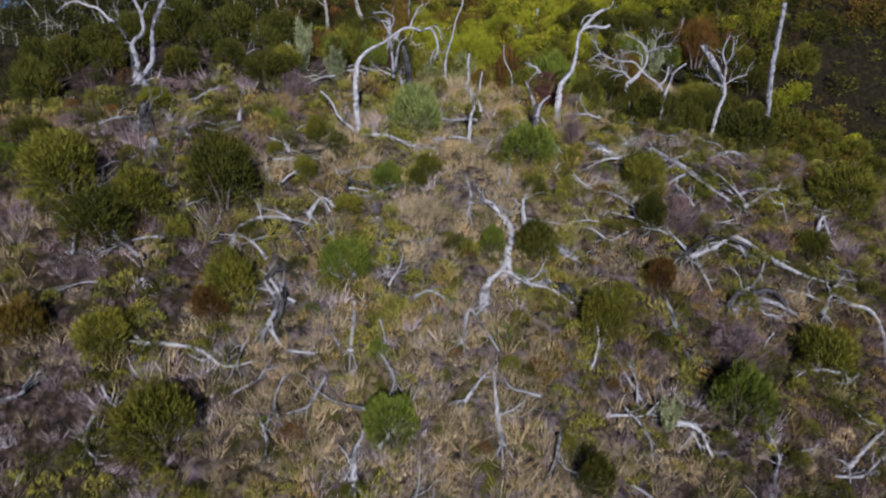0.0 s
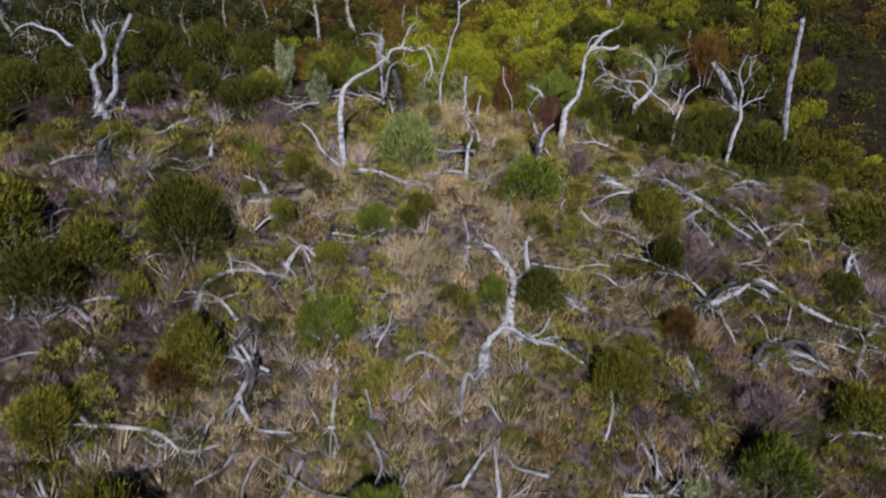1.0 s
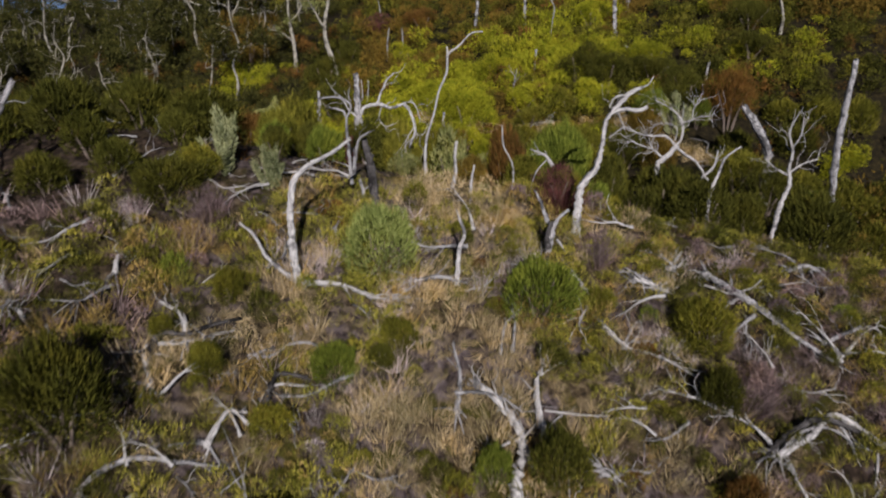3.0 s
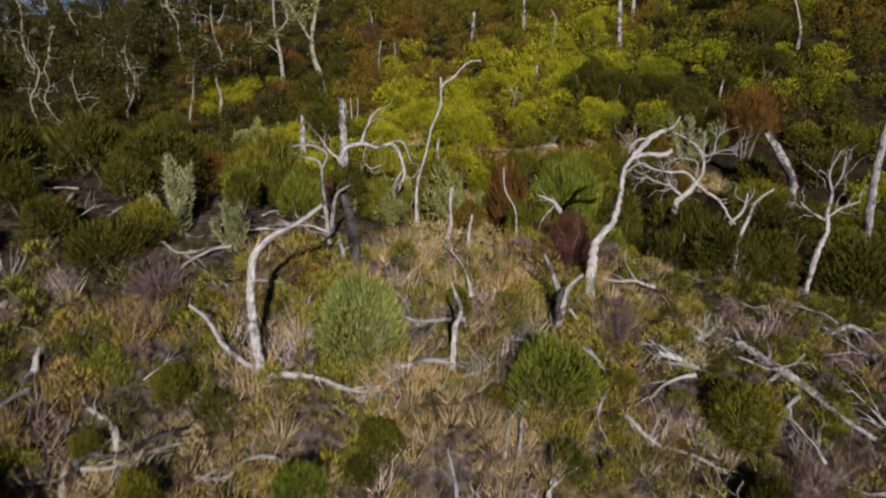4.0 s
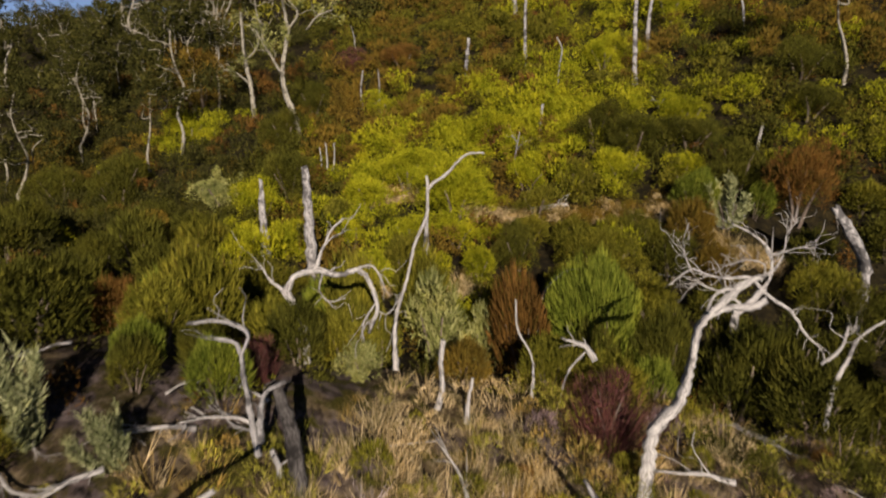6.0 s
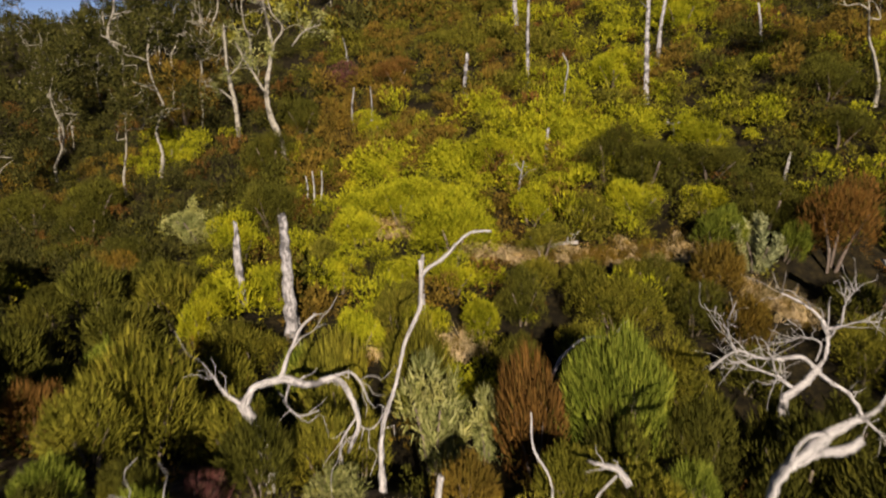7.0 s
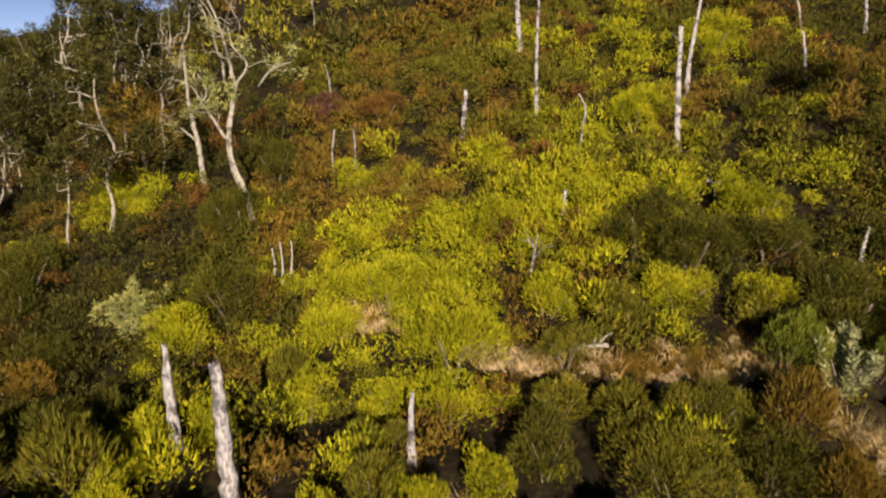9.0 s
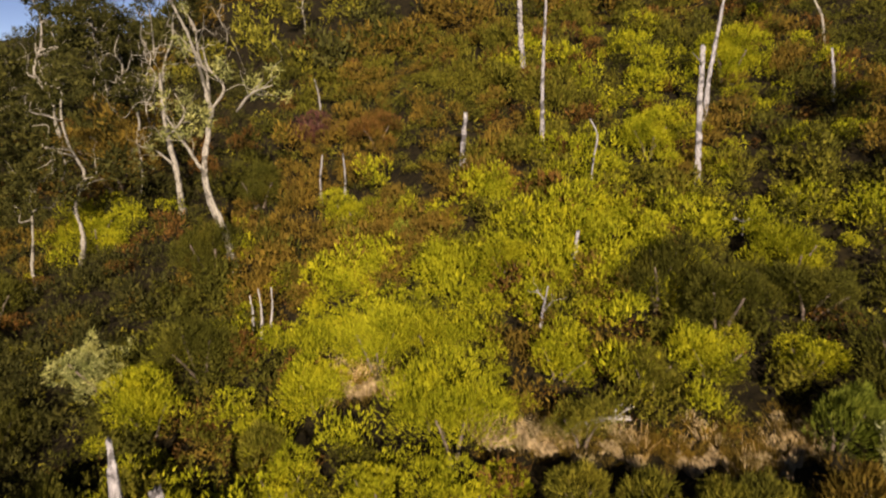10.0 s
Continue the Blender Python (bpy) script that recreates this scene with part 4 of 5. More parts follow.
TWIGGY = {"spread_right": 12, "twist_right": 6, "crook": 5, "big_left_gum": 6, "left_gum_b": 6, "behind_bent": 3, "small_y": 4, "arch_thin": 3, "far_thin_b": 3, "bent": 1, "fork_left": 2, "far_thin_h": 3, "arch_b": 3, "arch_left": 3}


def standing_tree(key, x, y, lean, limbs, seed):
    """A dead tree: a trunk and its limbs, each a part, with the limbs swung out of the plane."""
    rng = np.random.default_rng(seed)
    high = max(p[1] for limb in limbs for p in limb[2])
    far = key.startswith("far")
    if high < 3.0 and len(limbs) == 1:
        kind, label = "dead_stump", "broken pale dead stump among the scrub"
    else:
        kind, label = "dead_tree", "slender grey dead trunk rising from the scrub"
    root = new(kind)
    root.location = (x, y, float(land(x, y)))
    tagged(root, DEAD_LABEL.get(key, label), "dead tree" if kind == "dead_tree" else "stump")
    mat = GUM_BARK if "gum" in key else GREY_WOOD if key in ("right_stub", "behind_bent", "fork_left", "dark_lean_right", "stump_low_a", "stump_low_b", "stump_low_c", "pole_right") or far else BLEACHED
    grown = []
    for n, (r0, r1, line) in enumerate(limbs):
        # arch_left's lower stem is coloured black for the shade that hides it
        blackened = n == 0 and key in ("behind_bent", "arch_left") or n == 3 and key == "right_stub"
        swing = rng.uniform(-0.35, 0.35) if n else rng.uniform(-0.05, 0.05)
        start = np.array(line[0])
        near = min(grown, key=lambda q: math.hypot(q[0] - start[0], q[2] - start[1]), default=(0, 0, 0))
        joint = near[1] if n and math.hypot(near[0] - start[0], near[2] - start[1]) < 0.6 else 0.0
        points = [(px, joint + lean * pz + swing * abs(np.hypot(*(np.array((px, pz)) - start))), pz) for px, pz in line]
        grown.extend(points)
        if n == 0:
            points[0] = (points[0][0], 0, -0.25)
        twigs = TWIGGY.get(key, 0)
        limb("trunk" if n == 0 else "branch", root, rng, points, 0.68 * r0, 0.65 * r1, CHARRED if blackened else mat, twigs if n or len(limbs) == 1 else 0, 0.12 * high + 0.25, 0.5 if n == 0 else 0.0, 0.1 if y < 45 else 0.25, 9 if n == 0 else 6)
    if "gum" in key:
        made = []
        for _, _, line in limbs:
            for px, pz in line[-2:]:
                for _ in range(2):
                    v, f = bush_leaves(int(rng.integers(0, 10**6)), 90, 0.2, 0.034, 7, 0.42, 0.1, 0.3)
                    made.append(((v - (0, 0, 0.4)) * rng.uniform(0.7, 1.3) + (px, 0, pz) + 0.45 * rng.normal(size=3), f))
        child("crown", mesh_of("crown_gum", *joined(made), LEAF["pale"]), root, "sparse pale olive leaf clumps")
    return root


for n, (key, x, y, lean, limbs) in enumerate(STANDING):
    standing_tree(key, x, y, lean, limbs, 100 + n)


# ---- dead wood, fallen ----
def fallen(x, y, limbs, seed, blackened=False):
    """A fallen bole or branch that follows the ground, with side branches."""
    rng = np.random.default_rng(seed)
    big = limbs[0][0] > 0.11
    root = new("fallen_log" if big else "fallen_branch")
    z = float(land(x, y))
    root.location = (x, y, z)
    tagged(root, "charred black log lying in the heath" if blackened else "bleached twisted log lying in the heath" if big else "thin bare grey branch lying in the heath", "log" if big else "branch")
    for n, (r0, r1, line) in enumerate(limbs):
        pts = []
        for k, (dx, dy) in enumerate(line):
            lift = 0.5 * r0 + (0.26 if blackened and k else 0.04) + (0.14 if 0 < k < len(line) - 1 else 0.03) * rng.uniform(0.3, 1.6)
            pts.append((dx, dy, float(land(x + dx, y + dy)) - z + lift))
        mat = CHARRED if blackened else GREY_WOOD if seed % 5 < 2 else BLEACHED
        limb("bole" if n == 0 else "side_branch", root, rng, pts, (0.85 if blackened else 0.6) * r0, (0.85 if blackened else 0.5) * r1, mat, 7 if n == 0 else 4, 0.6, 0.3 if n == 0 else 0, 0.09, 8)
    if big:
        way = unit(np.array([*limbs[0][2][1], 0.0]) - (*limbs[0][2][0], 0.0))
        for _ in range(4):
            out = unit(-1.2 * way + rng.normal(size=3) * (0.8, 0.8, 0.5))
            long = rng.uniform(0.35, 0.9)
            tip = out * long
            tip[2] = float(land(x + tip[0], y + tip[1])) - z + rng.uniform(0.0, 0.45)
            child("root", tube_mesh("root", GREY_WOOD, rng, [0.1 * way + (0, 0, 0.15), 0.5 * tip + (0, 0, 0.16), tip], 0.3 * limbs[0][0], 0.012, 0.12, 5), root)
    return root


for n, (x, y, limbs) in enumerate(FALLEN):
    fallen(x, y, limbs, 300 + n, n >= len(FALLEN) - len(FALLEN_K))


# ---- dead branches strewn over the knoll, three kinds repeated ----
def strewn_branch(seed):
    rng = np.random.default_rng(seed)
    root = new("dead_branch")
    tagged(root, "brittle grey dead branch caught in the heath", "branch", "dead branches on the knoll")
    bend = rng.uniform(-0.3, 0.3)
    path = [(-0.7, 0, 0.05), (-0.25, 0.6 * bend, 0.16), (0.2, bend, 0.14), (0.75, 0.3 * bend, 0.3)]
    limb("bole", root, rng, path, 0.045, 0.014, GREY_WOOD if seed % 2 else BLEACHED, 6, 0.7, 0.3, 0.12, 6)
    return root


spread_rng = np.random.default_rng(77)
firsts = [strewn_branch(900 + k) for k in range(6)]
for n in range(190):
    x, y = spread_rng.uniform(-13, 20), spread_rng.uniform(17, 38)
    z = float(land(x, y)) + 0.12
    rise = math.degrees(math.atan(float(land(x, y + 0.5)) - float(land(x, y - 0.5))))
    size = spread_rng.uniform(0.5, 1.5)
    m = pose(x, y, z, rise, 0, 0) @ pose(0, 0, 0, 0, spread_rng.uniform(-12, 12), spread_rng.uniform(0, 360)) @ Matrix.Scale(size, 4)
    if n < 6:
        firsts[n].matrix_basis = m
    else:
        first = firsts[n % 6]
        ob = copy_thing(first, m)
        ob.matrix_basis = m

# ---- shrubs ----
SHRUB_LABEL = {
    "green": "dense dark green rounded shrub", "bright": "bright green fine-leaved rounded shrub", "olive": "olive green heath shrub with upright sprigs",
    "yellow": "yellow-green leafy shrub on the slope", "pale": "pale green feathery shrub", "grey": "silvery grey feathery upright shrub",
    "sage": "sage green fine-leaved dome-shaped shrub", "rust": "rust-brown dying shrub with dry leaves", "brown": "dull brown leafy shrub", "red": "dark red twiggy shrub", "purple": "bare purplish grey twiggy bush",
}
CROWNS = {}


def crown_mesh(kind, variant, share=1.0):
    """A crown one metre high and wide: leaves on lumps, plumes or bare twigs."""
    if (kind, variant, share) in CROWNS:
        return CROWNS[kind, variant, share]
    seed = 1000 + 17 * variant + 101 * sorted(SHRUB_LABEL).index(kind)
    many, big = lambda n: int(n * share), share**-0.5
    if kind == "grey":
        verts, faces = plume_leaves(seed, 18, many(130), 0.13 * big, 0.012 * big)
    elif kind == "pale":
        verts, faces = joined([plume_leaves(seed, 16, many(70), 0.14 * big, 0.012 * big), bush_leaves(seed + 1, many(1500), 0.1 * big, 0.011 * big, 12)])
    elif kind in ("purple", "red"):
        verts, faces = joined([tuft_blades(seed, many(700), 0.8, 0.006 * big, 0.9, 0.75), bush_leaves(seed + 1, many(1200), 0.14 * big, 0.006 * big, 12, 0.32, 0.2, 1.2)])
    elif kind in ("bright", "sage"):
        verts, faces = dome_leaves(seed, many(3000), 0.13 * big, 0.0085 * big)
    elif kind == "yellow" and share > 1.5:
        verts, faces = lumpy(seed, many(2600), 9, 0.14 * big, 0.016 * big)
    elif kind == "yellow":
        verts, faces = bush_leaves(seed, many(2600), 0.1 * big, 0.013 * big, 26, 0.4, 0.1, 0.8)
    elif share > 1.5:
        verts, faces = lumpy(seed, many(2800), 8, 0.15 * big, 0.013 * big)
    else:
        verts, faces = joined([dome_leaves(seed, many(2000), 0.12 * big, 0.0095 * big, 1.2), bush_leaves(seed, many(900), 0.1 * big, 0.011 * big, 16, 0.36, 0.2, 1.0)])
    me = mesh_of("crown_" + kind, verts, faces, LEAF[kind])
    CROWNS[kind, variant, share] = me
    return me


STEMS = {}


def stem_mesh(variant):
    """One bare stem of a shrub."""
    if variant not in STEMS:
        rng = np.random.default_rng(5000 + variant)
        r = 0.22 + 0.04 * variant
        STEMS[variant] = tube_mesh("stem", TWIGS, rng, [(0.03, 0, -0.08), (0.4 * r, 0.02, 0.25), (r, 0.04 * variant - 0.04, 0.6)], 0.03, 0.01, 0.12, 5)
    return STEMS[variant]


def shrub(kind, x, y, wide, high, rng, share=1.0, stems=3):
    root = new("shrub")
    rise = math.degrees(math.atan(float(land(x, y + 0.6) - land(x, y - 0.6)) / 1.2))
    tilt = min(max(0.5 * rise, -6), 18) + 3 * rng.normal()
    size = Matrix.Diagonal((wide * 1.02, wide * rng.uniform(0.9, 1.12), high * 1.02, 1))
    root.matrix_basis = pose(x, y, float(land(x, y)) - 0.08 * high, tilt, 3 * rng.normal(), 0) @ pose(0, 0, 0, 0, 0, rng.uniform(0, 360)) @ size
    tagged(root, SHRUB_LABEL[kind], "shrub")
    child("crown", crown_mesh(kind, int(rng.integers(0, 3)), share), root)
    for k in range(stems):
        ob = child("stem", stem_mesh(k), root)
        ob.rotation_euler = (0, 0, 2.1 * k + rng.uniform(0, 1))
    return root


shrub_rng = np.random.default_rng(7)
for kind, x, y, wide, high in SHRUBS:
    shrub(kind, x, y, wide, max(1.1 * high, 0.75 * wide), shrub_rng, 1.45 if y < 42 and wide > 1.6 else 3.0 if wide > 3.2 else 1.7 if wide > (1.8 if kind == "yellow" else 2.3) else 1.0)

# tall bushes that fill the saddle, with dark gaps between them
taken = [(x, y) for _, x, y, _, _ in SHRUBS] + [(x, y) for _, x, y, _, _ in STANDING] + [(x, y - 2.0) for _, x, y, _, _ in STANDING]
for n in range(1000):
    x, y = shrub_rng.uniform(-24, 29), shrub_rng.uniform(30, 57)
    past = y - float(knoll_edge(x))
    if past < 0.8 or (39 < y < 50 and (x < -6 or x > 8) and n % 2):
        continue
    if y > 57 - 0.1 * x and 2 < x < 15:
        continue
    if math.hypot(x - 16.5, y - 54.0) < 1.8:
        continue
    if min(math.hypot(x - a, y - b) for a, b in taken) < 1.5 + 0.06 * min(past, 10):
        continue
    if min(math.hypot(x - a, y - b) - 0.5 * w for _, a, b, w, _ in SHRUBS) < 0.35:
        continue
    taken.append((x, y))
    kind = ("olive", "green", "olive", "bright", "olive", "green", "brown", "olive", "green")[int(shrub_rng.integers(0, 9))]
    if x < -9:
        kind = "green"
    elif y > 48 and (n % 5 == 0 or abs(x + 0.5) < 4.5):
        kind = "yellow"
    wide = shrub_rng.uniform(1.5, 2.6) * min(1.0, 0.6 + 0.06 * past)
    shrub(kind, x, y, wide, wide * shrub_rng.uniform(0.85, 1.2), shrub_rng, 0.8)


# ---- gum trees of the slope: four built, then repeated ----
def gum_tree(seed, high, leafy):
    """A slender gum: pale trunk, forked limbs and a sparse crown in clumps."""
    rng = np.random.default_rng(seed)
    root = new("gum_tree")
    tagged(root, "slender gum tree with a pale trunk and sparse dark crown" if leafy else "bare pale dead gum tree on the wooded slope", "tree", "gum trees on the slope")
    sway = np.cumsum(rng.normal(size=(6, 2)) * 0.045 * high, axis=0)
    path = [(0, 0, -0.3)] + [(sway[k, 0], sway[k, 1], high * (k + 1) / 6) for k in range(6)]
    limb("trunk", root, rng, path, 0.0115 * high + 0.02, 0.03, GUM_BARK, 1, 0.7, 0.4, 0.3, 6)
    line, _ = smooth_line(path, (1, 1), 0.2)
    ends = [line[-1]]
    for _ in range(6):
        k = int(len(line) * rng.uniform(0.35, 0.97))
        a, long = rng.uniform(0, 6.28), rng.uniform(0.14, 0.34) * high
        tip = line[k] + np.array([math.cos(a) * long * 0.85, math.sin(a) * long * 0.85, rng.uniform(0.1, 0.7) * long])
        crook = [line[k] + f * (tip - line[k]) + 0.13 * long * rng.normal(size=3) for f in (0.3, 0.55, 0.8)]
        limb("branch", root, rng, [line[k], *crook, tip], 0.0065 * high, 0.016, GUM_BARK, 2, 0.9, 0, 0.25, 5)
        ends.append(tip)
    if leafy:
        made = []
        for end in ends:
            for _ in range(leafy + 1):
                centre = end + rng.normal(size=3) * (0.085 * high, 0.085 * high, 0.05 * high)
                v, f = bush_leaves(int(rng.integers(0, 10**6)), 90, 0.22, 0.037, 7, 0.42, 0.1, 0.3)
                made.append(((v - (0, 0, 0.4)) * rng.uniform(0.13, 0.22) * high + centre, f))
        verts, faces = joined(made)
        child("crown", mesh_of("crown_gum", verts, faces, LEAF["dusk"]), root, "sparse green leaf clumps, coloured dark for shade")
    return root


tree_rng = np.random.default_rng(31)
GUMS = [gum_tree(70, 8.0, 3), gum_tree(71, 6.5, 4), gum_tree(72, 9.0, 2), gum_tree(73, 7.0, 0), gum_tree(75, 5.5, 3)]
spots = []
while len(spots) < 48:
    x, y = tree_rng.uniform(-62, -17), tree_rng.uniform(76, 128)
    if x > -0.62 * y:
        spots.append((x, y))
while len(spots) < 54:
    spots.append((tree_rng.uniform(-40, -28), tree_rng.uniform(56, 72)))
while len(spots) < 120:
    x, y = tree_rng.uniform(-75, 95), tree_rng.uniform(100, 175)
    spots.append((x, y))
while len(spots) < 146:
    spots.append((tree_rng.uniform(-0.72, -0.56) * 120, tree_rng.uniform(95, 150)))
while len(spots) < 158:
    spots.append((tree_rng.uniform(27, 60), tree_rng.uniform(66, 100)))
for n, (x, y) in enumerate(spots):
    size = tree_rng.uniform(0.65, 1.2) * (1.3 if n < 48 else 1.0)
    m = pose(x, y, float(land(x, y)) - 0.1, 0, 0, tree_rng.uniform(0, 360)) @ Matrix.Scale(size, 4)
    if n < len(GUMS):
        GUMS[n].matrix_basis = m
    else:
        copy_thing(GUMS[3 if n < 48 and n % 6 == 0 else int(tree_rng.integers(0, len(GUMS)))], m).matrix_basis = m


# ---- heath and scrub too small or too far to count: joined, one object for each colour ----
def scatter(templates, x, y, size, rng, sink=0.02, stretch=(0.8, 1.25)):
    """Copies of small plants at the places, turned and sized at random, as one set of corners and faces."""
    which = rng.integers(0, len(templates), len(x))
    z = land(x, y)
    verts, faces, at = [], [], 0
    for n, (v, f) in enumerate(templates):
        pick = np.flatnonzero(which == n)
        if not len(pick):
            continue
        a = rng.uniform(0, 2 * math.pi, len(pick))
        s, tall = size[pick], rng.uniform(*stretch, len(pick))
        c, d = np.cos(a)[:, None], np.sin(a)[:, None]
        px = s[:, None] * (c * v[:, 0] - d * v[:, 1]) + x[pick][:, None]
        py = s[:, None] * (d * v[:, 0] + c * v[:, 1]) + y[pick][:, None]
        pz = (s * tall)[:, None] * v[:, 2] + (z[pick] - sink * s)[:, None]
        verts.append(np.stack([px, py, pz], -1).reshape(-1, 3))
        faces.append((f[None] + (np.arange(len(pick)) * len(v))[:, None, None] + at).reshape(-1, 3))
        at += len(pick) * len(v)
    return np.concatenate(verts), np.concatenate(faces)


def patchy(x, y, scale, shift):
    """A smooth field between 0 and 1 that makes drifts of plants."""
    u, v = x / scale + shift, y / scale - 1.7 * shift
    f = np.sin(u * 1.3 + 0.7 * np.sin(v * 1.9)) + np.sin(v * 1.1 + 0.9 * np.sin(u * 1.6 + 2)) + 0.6 * np.sin(2.7 * u - 2.1 * v)
    return np.clip(0.5 + f / 4.4, 0, 1)


def stuff(name, plants, mat, label, category):
    verts, faces = plants
    ob = new(name, mesh_of(name, verts, faces, mat))
    return tagged(ob, label, category, kind="stuff")


rng = np.random.default_rng(21)
TUFTS = [tuft_blades(40 + k, 36, 1.15, 0.017, 1.3, 0.72) for k in range(6)]
CUSHIONS = [dome_leaves(560 + k, 140, 0.16, 0.018, 1.6) for k in range(6)]
count = 15500
cx, cy = rng.uniform(-25, 28, count), 13 + 29.5 * rng.uniform(0, 1, count)
keep = (cy < knoll_edge(cx) + rng.normal(size=count) * 1.0) & (np.abs(cx) < 4 + 0.68 * cy)
cx, cy = cx[keep], cy[keep]
count = len(cx)
pa, pb, pc = (np.clip(patchy(cx, cy, a, b) + 0.16 * rng.normal(size=count), 0, 1) for a, b in ((1.5, 0.3), (0.8, 4.1), (2.4, 8.8)))
# more straw mid-knoll, dark plants outward: brightness fall-off put into plant colour
middle = np.exp(-(((cx - 0.5) / 6) ** 2))
upper = np.clip((cy - 22) / 10, 0, 1)
flank = np.clip((np.abs(cx - 0.5) - 4.5) / 6, 0, 1)
dice = rng.uniform(0, 1, count)
dull = dice < 0.56 * flank
straw = ~dull & (pa + 0.34 * middle - 0.12 * upper > 0.67)
moss = ~straw & ~dull & (pb + 0.1 * upper > 0.52)
ochre = ~straw & ~moss & ~dull & (pc + 0.32 * upper > 0.56)
mauve = ~straw & ~moss & ~ochre & ~dull
purple, dark = dull & (pb < 0.46), dull & (pb >= 0.46)
tall = 0.22 + 0.4 * patchy(cx, cy, 0.7, 2.2)
cushion = rng.uniform(0, 1, count) < np.select([moss, ochre, dark, purple], [0.4, 0.22, 0.4, 0.1], 0.03)
for name, mask, mat, label in (
    ("straw_grass", straw, "straw", "pale straw-coloured heath grass in tufts"),
    ("mauve_heath", mauve, "mauve", "dry greyish mauve heath in low tufts"),
    ("moss_heath", moss, "moss", "mossy olive heath plants in low cushions"),
    ("purple_heath", purple, "purple", "dull purplish grey heath, dimming the flanks by its colour"),
    ("dark_heath", dark, "green", "dark green heath plants, dimming the flanks by their colour"),
    ("ochre_heath", ochre, "ochre", "ochre and rusty heath plants in tufts"),
):
    a, b = mask & ~cushion, mask & cushion
    plants = joined([scatter(TUFTS, cx[a], cy[a], tall[a] * rng.uniform(0.65, 1.45, a.sum()), rng), scatter(CUSHIONS, cx[b], cy[b], rng.uniform(0.4, 0.95, b.sum()), rng, 0.04, (0.7, 1.15))])
    stuff(name, plants, LEAF[mat], label, "grass")

# small bushes all through the heath
SMALL = [dome_leaves(580 + k, 520, 0.15, 0.014, 1.2) for k in range(6)]
hx, hy = rng.uniform(-16, 22, 330), rng.uniform(15, 40, 330)
heathy = hy < knoll_edge(hx) - 0.5
hx, hy = hx[heathy], hy[heathy]
which = rng.integers(0, 10, len(hx))
for name, mask, mat, label in (
    ("olive_bushes", which < 5, "olive", "small olive bushes among the heath"),
    ("green_bushes", (which == 5) | (which == 6), "green", "small dark green bushes among the heath"),
    ("bright_bushes", which == 7, "bright", "small bright green bushes among the heath"),
    ("rust_bushes", which == 8, "rust", "small rust-brown dying bushes among the heath"),
    ("purple_bushes", which == 9, "purple", "small purplish bare bushes among the heath"),
):
    stuff(name, scatter(SMALL, hx[mask], hy[mask], rng.uniform(0.45, 1.05, mask.sum()), rng, 0.05, (0.7, 1.15)), LEAF[mat], label, "bush")

# straw tussocks along the broken bank in the saddle
def bank_line(x):
    return np.interp(x, (-2, 1, 2.5, 4, 6, 8.3, 11, 14.5), (63.3, 63.0, 61.6, 60.1, 59.2, 58.5, 57.4, 57.0))


def soil_bank(ends, line, high, seed):
    """A crumbling bank: a lumpy face of pale soil that leans back into the slope."""
    rng = np.random.default_rng(seed)
    along_x = np.linspace(*ends, int((ends[1] - ends[0]) / 0.12))
    rows = 9
    verts = []
    tall = high * (0.75 + 0.3 * np.sin(2.3 * along_x + seed) + 0.18 * rng.normal(size=len(along_x)))
    tall *= np.clip(np.minimum(along_x - ends[0], ends[1] - along_x) / 0.5, 0.05, 1)
    for k in range(rows):
        f = k / (rows - 1)
        y = line(along_x) + 0.55 * f**2 - 0.12 * math.sin(3.1 * f) + 0.09 * rng.normal(size=len(along_x)) + 0.2 * np.sin(3.7 * along_x + seed)
        z = land(along_x, y) - 0.15 + (tall + 0.15) * math.sin(min(1.0, 1.25 * f) * math.pi / 2) - (tall + 0.2) * max(0, f - 0.85) * 6.5 + 0.05 * rng.normal(size=len(along_x))
        verts.append(np.stack([along_x, y, z], -1))
    cells = np.arange(rows * len(along_x)).reshape(rows, -1)
    quads = np.stack([cells[:-1, :-1], cells[:-1, 1:], cells[1:, 1:], cells[1:, :-1]], -1).reshape(-1, 4)
    ob = new("bank", mesh_of("bank", np.concatenate(verts), quads, PALE_SOIL))
    return tagged(ob, "low crumbling bank of pale sandy soil", "bank", kind="structure")


soil_bank((-1.9, 0.9), bank_line, 0.45, 1)
soil_bank((3.4, 6.9), bank_line, 0.5, 2)
soil_bank((7.7, 9.0), bank_line, 0.35, 3)
soil_bank((9.8, 11.9), bank_line, 0.3, 4)
soil_bank((12.6, 14.4), bank_line, 0.35, 6)
soil_bank((15.3, 17.8), lambda x: 55.2 - 0.95 * (x - 15.3), 0.6, 5)
bx = rng.uniform(-1.9, 14.5, 300)
by = bank_line(bx) + 0.5 + rng.normal(size=300) * 0.5
spur = rng.uniform(0, 1, 60)
bx = np.r_[bx, 15.4 + 2.3 * spur + 0.3 * rng.normal(size=60), rng.normal(2.6, 0.7, 40), rng.normal(-0.8, 0.4, 14)]
by = np.r_[by, 55.5 - 2.2 * spur + 0.3 * rng.normal(size=60), rng.normal(51.6, 0.6, 40), rng.normal(50.5, 0.4, 14)]
bank = (np.abs(bx - 2.2) > 0.9) | (by < 55)
dry = rng.uniform(0, 1, len(bx)) < np.where(bx > 15, 0.5, np.where(bx > 9, 0.8, 0.45))
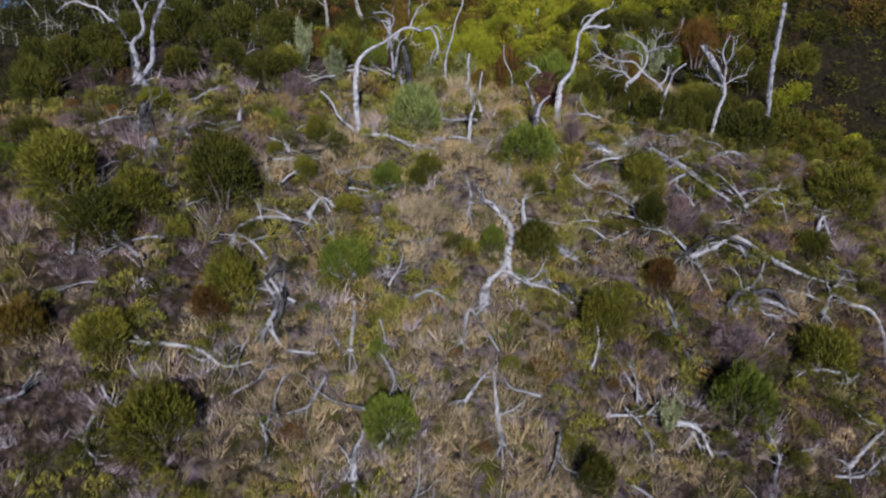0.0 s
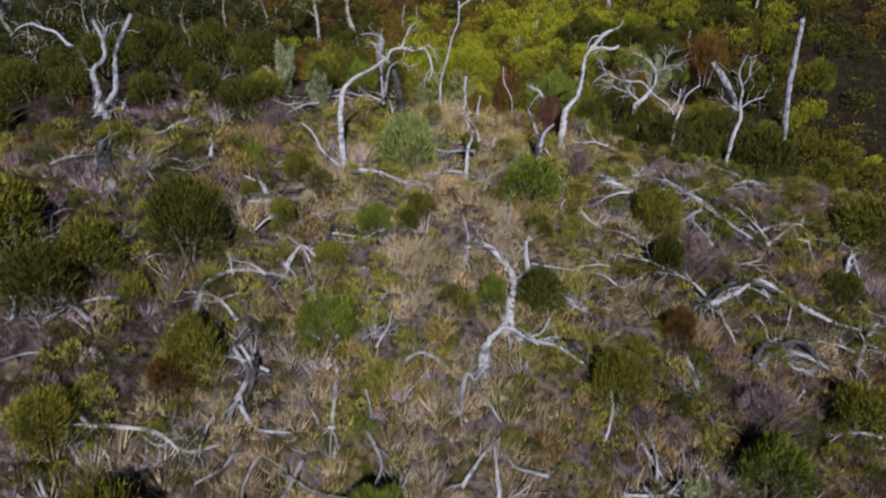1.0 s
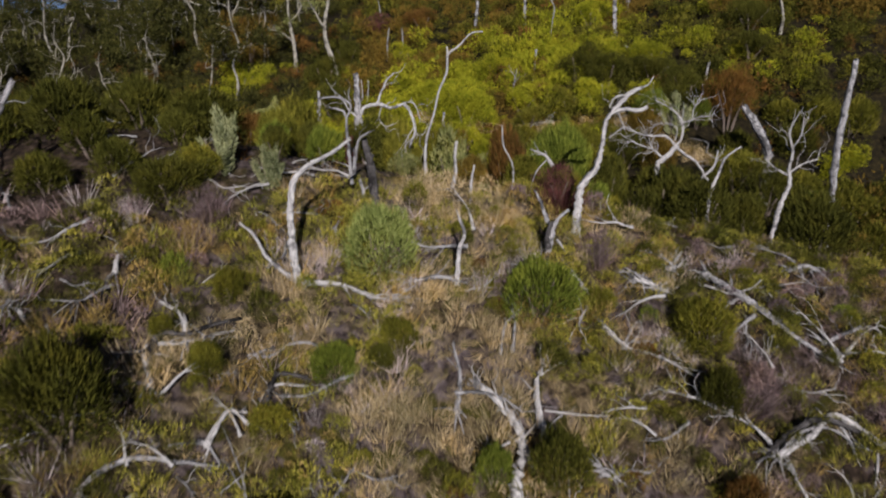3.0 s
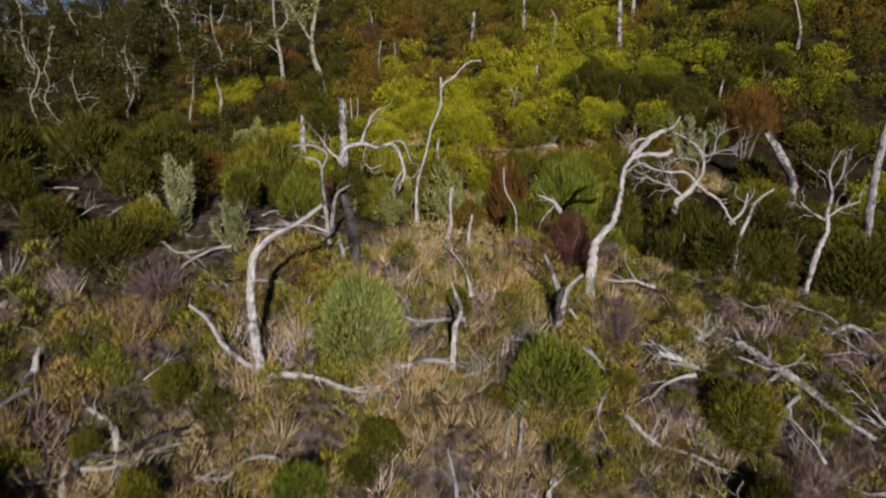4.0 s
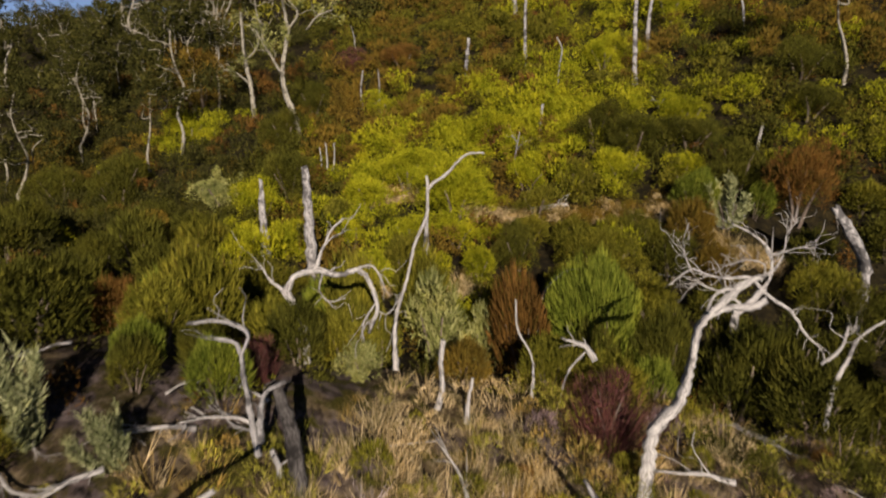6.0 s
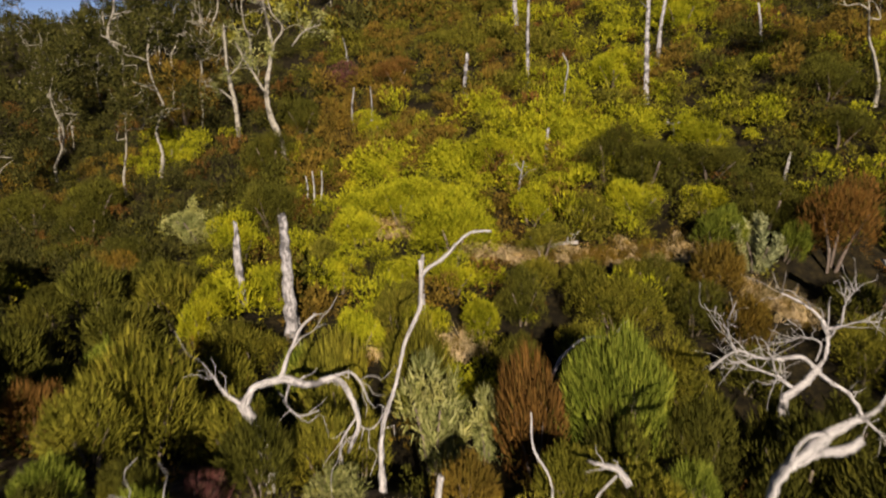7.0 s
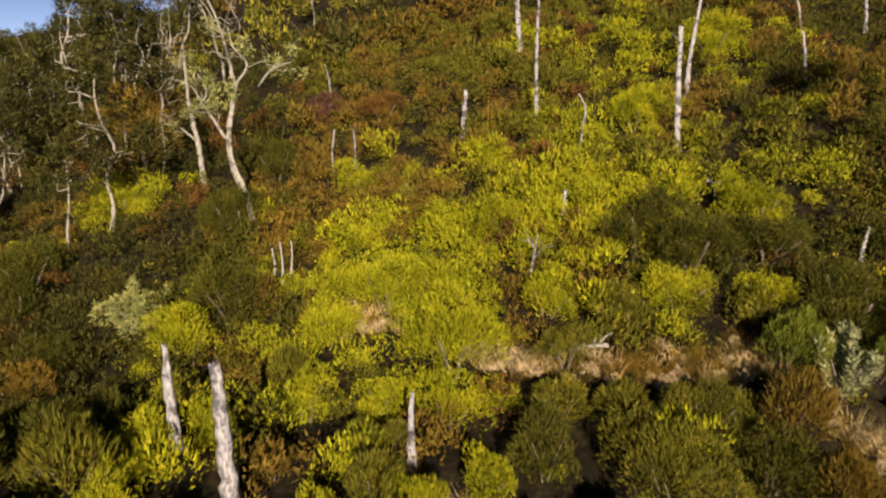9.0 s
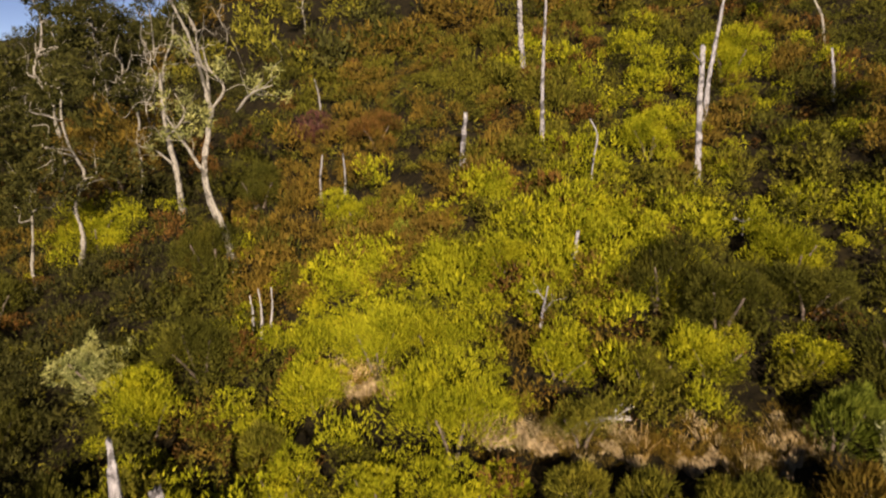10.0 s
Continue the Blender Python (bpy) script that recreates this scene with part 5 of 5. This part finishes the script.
for name, mask, mat, label in (("bank_grass", bank & ~dry, "straw", "pale straw tussocks along a low broken bank"), ("bank_heath", bank & dry, "brown", "brown heath along a low broken bank")):
    plants = joined([scatter(CUSHIONS, bx[mask], by[mask], rng.uniform(0.25, 0.5, mask.sum()), rng), scatter(TUFTS, bx[mask], by[mask], rng.uniform(0.3, 0.7, mask.sum()), rng)])
    stuff(name, plants, LEAF[mat], label, "grass")

# scrub of the saddle and the far slope
NEAR_SCRUB = [bush_leaves(600 + k, 260, 0.115, 0.021, 16, 0.38, 0.14, 1.0) for k in range(6)]

FAR_SCRUB = [lumpy(640 + k, 250, 5, 0.22, 0.034) for k in range(6)]
FINE_SCRUB = [lumpy(650 + k, 420, 6, 0.16, 0.028) for k in range(6)]
THIN_SCRUB = [lumpy(660 + k, 160) for k in range(6)]
count = 5200
sy = 30 + 76 * rng.uniform(0, 1, count)
sx = rng.uniform(-1, 1, count) * (31 + 0.46 * (sy - 41)) + 3
# the warm drifts grow thickest
sx = np.r_[sx, rng.normal(3.5, 6, 330), rng.normal(17, 5, 60)]
sy = np.r_[sy, rng.normal(67, 5, 330), rng.normal(80, 8, 60)]
count = len(sx)
keep = (sy > knoll_edge(sx) + 0.5) & ~((sy < 72) & (rng.uniform(0, 1, count) < np.where(sy < 57, 0.8, 0.05)))
keep &= ~((sx > -2) & (sx < 16) & (sy > bank_line(sx) - 3.0) & (sy < bank_line(sx) + 1.0))
keep &= np.hypot(sx - 16.5, sy - 54.0) > 2.0
sx, sy = sx[keep], sy[keep]
count = len(sx)
size = rng.uniform(0.8, 2.0, count) * (1 + 0.008 * (sy - 41)) * (1 + 0.35 * (patchy(sx, sy, 3.0, 3.0) - 0.5))
size *= np.clip(0.45 + (sy - knoll_edge(sx)) / 9, 0.45, 1)


def drift(x, y, centre, reach):
    return np.exp(-(((x - centre[0]) / reach[0]) ** 2) - ((y - centre[1]) / reach[1]) ** 2)


warm = np.maximum.reduce([drift(sx, sy, (1, 63), (9, 9)), drift(sx, sy, (9, 68), (9, 8)), 0.62 * drift(sx, sy, (17, 81), (7, 12)), 0.45 * drift(sx, sy, (18, 70), (6, 6)), 0.3 * drift(sx, sy, (25, 65), (5, 5)), 0.3 * drift(sx, sy, (30, 80), (8, 8)), 0.6 * drift(sx, sy, (-19, 82), (5, 4))])
tawny = drift(sx, sy, (1, 92), (15, 14))
dice, pa, pb = rng.uniform(0, 1, count), patchy(sx, sy, 4.0, 1.2), patchy(sx, sy, 6.5, 6.0)
warm *= np.where(sy > 71, 0.72, 1.0)
yellow = dice < warm * (0.1 + 1.5 * patchy(sx, sy, 1.3, 2.9))
brown = ~yellow & (pb + 0.14 * tawny > 0.66) & (dice > np.where(sx < -10, 0.75, 0.35))
rust = ~yellow & ~brown & (dice > 0.93)
olive = ~yellow & ~brown & ~rust & (pa + 0.2 * np.clip((-sx - 10) / 10, 0, 1) < 0.62) & (sx > -9 + 6 * pb)
olive &= ~((sx > 21) & (pb > 0.4))
green = ~yellow & ~brown & ~rust & ~olive & (sx > -11)
# left scrub repeats the green scrub in a darker, shaded colour
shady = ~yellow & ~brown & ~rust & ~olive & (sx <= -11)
near = sy < 72
for name, mask, mat, label in (
    ("yellow_scrub", yellow, "yellow", "yellow-green leafy scrub covering the far slope"),
    ("brown_scrub", brown, "brown", "dull brown scrub on the far slope"),
    ("rust_scrub", rust, "rust", "rusty dying scrub among the green"),
    ("olive_scrub", olive, "olive", "olive green scrub of the saddle and slope"),
    ("dark_scrub", shady, "dusk", "green scrub of the left slope, coloured very dark for shade"),
    ("green_scrub", green, "green", "dark green scrub of the saddle and slope"),
):
    a, b = mask & near, mask & ~near
    far = {"yellow": FINE_SCRUB, "green": THIN_SCRUB, "dusk": THIN_SCRUB}.get(mat, FAR_SCRUB)
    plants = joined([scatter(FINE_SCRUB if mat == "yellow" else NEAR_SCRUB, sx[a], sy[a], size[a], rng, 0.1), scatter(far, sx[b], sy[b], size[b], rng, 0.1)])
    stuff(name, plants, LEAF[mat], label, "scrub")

# low undergrowth between the bushes of the far slope
LOW = [bush_leaves(660 + k, 60, 0.2, 0.035, 9, 0.42, 0.05, 1.0) for k in range(5)]
ux, uy = rng.uniform(-36, 50, 4200), rng.uniform(36, 104, 4200)
clear = (uy > knoll_edge(ux) + 0.3) & (rng.uniform(0, 1, 4200) < np.where(uy > 57, 0.62, 0.15)) & ~((ux > -2) & (ux < 16) & (uy > bank_line(ux) - 3.5) & (uy < bank_line(ux) + 0.8))
ux, uy = ux[clear], uy[clear]
up = patchy(ux, uy, 3.2, 5.5)
for name, mask, mat, label in (
    ("olive_undergrowth", (up > 0.38) | (ux < -9), "olive", "low olive undergrowth between the bushes"),
    ("brown_undergrowth", (up < 0.2) & (ux >= -9), "brown", "low brown undergrowth between the bushes"),
    ("rust_undergrowth", (up >= 0.2) & (up <= 0.38) & (ux >= -9), "rust", "low rusty undergrowth between the bushes"),
):
    plants = scatter(LOW, ux[mask], uy[mask], rng.uniform(0.8, 1.7, mask.sum()), rng, 0.05, (0.4, 0.8))
    stuff(name, plants, LEAF[mat], label, "undergrowth")

# the wooded top of the slope
WOOD = [bush_leaves(680 + k, 120, 0.16, 0.032, 14, 0.38, 0.16, 0.9) for k in range(5)]
wy = rng.uniform(98, 215, 1150)
wx = rng.uniform(-0.62, 0.62, 1150) * wy + 5
wp = patchy(wx, wy, 7.0, 2.5)
for name, mask, mat, label in (
    ("olive_wood", (wp > 0.6) & (wx > -25), "olive", "olive wood on the top of the slope"),
    ("brown_wood", (wp < 0.38) & (wx > -25), "brown", "brownish wood on the top of the slope"),
    ("green_wood", (wx <= -25) | ((wp >= 0.38) & (wp <= 0.6)), "dusk", "green wood on the top of the slope, coloured dark for shade"),
):
    plants = scatter(WOOD, wx[mask], wy[mask], rng.uniform(2.2, 4.6, mask.sum()), rng, 0.1)
    stuff(name, plants, LEAF[mat], label, "wood")
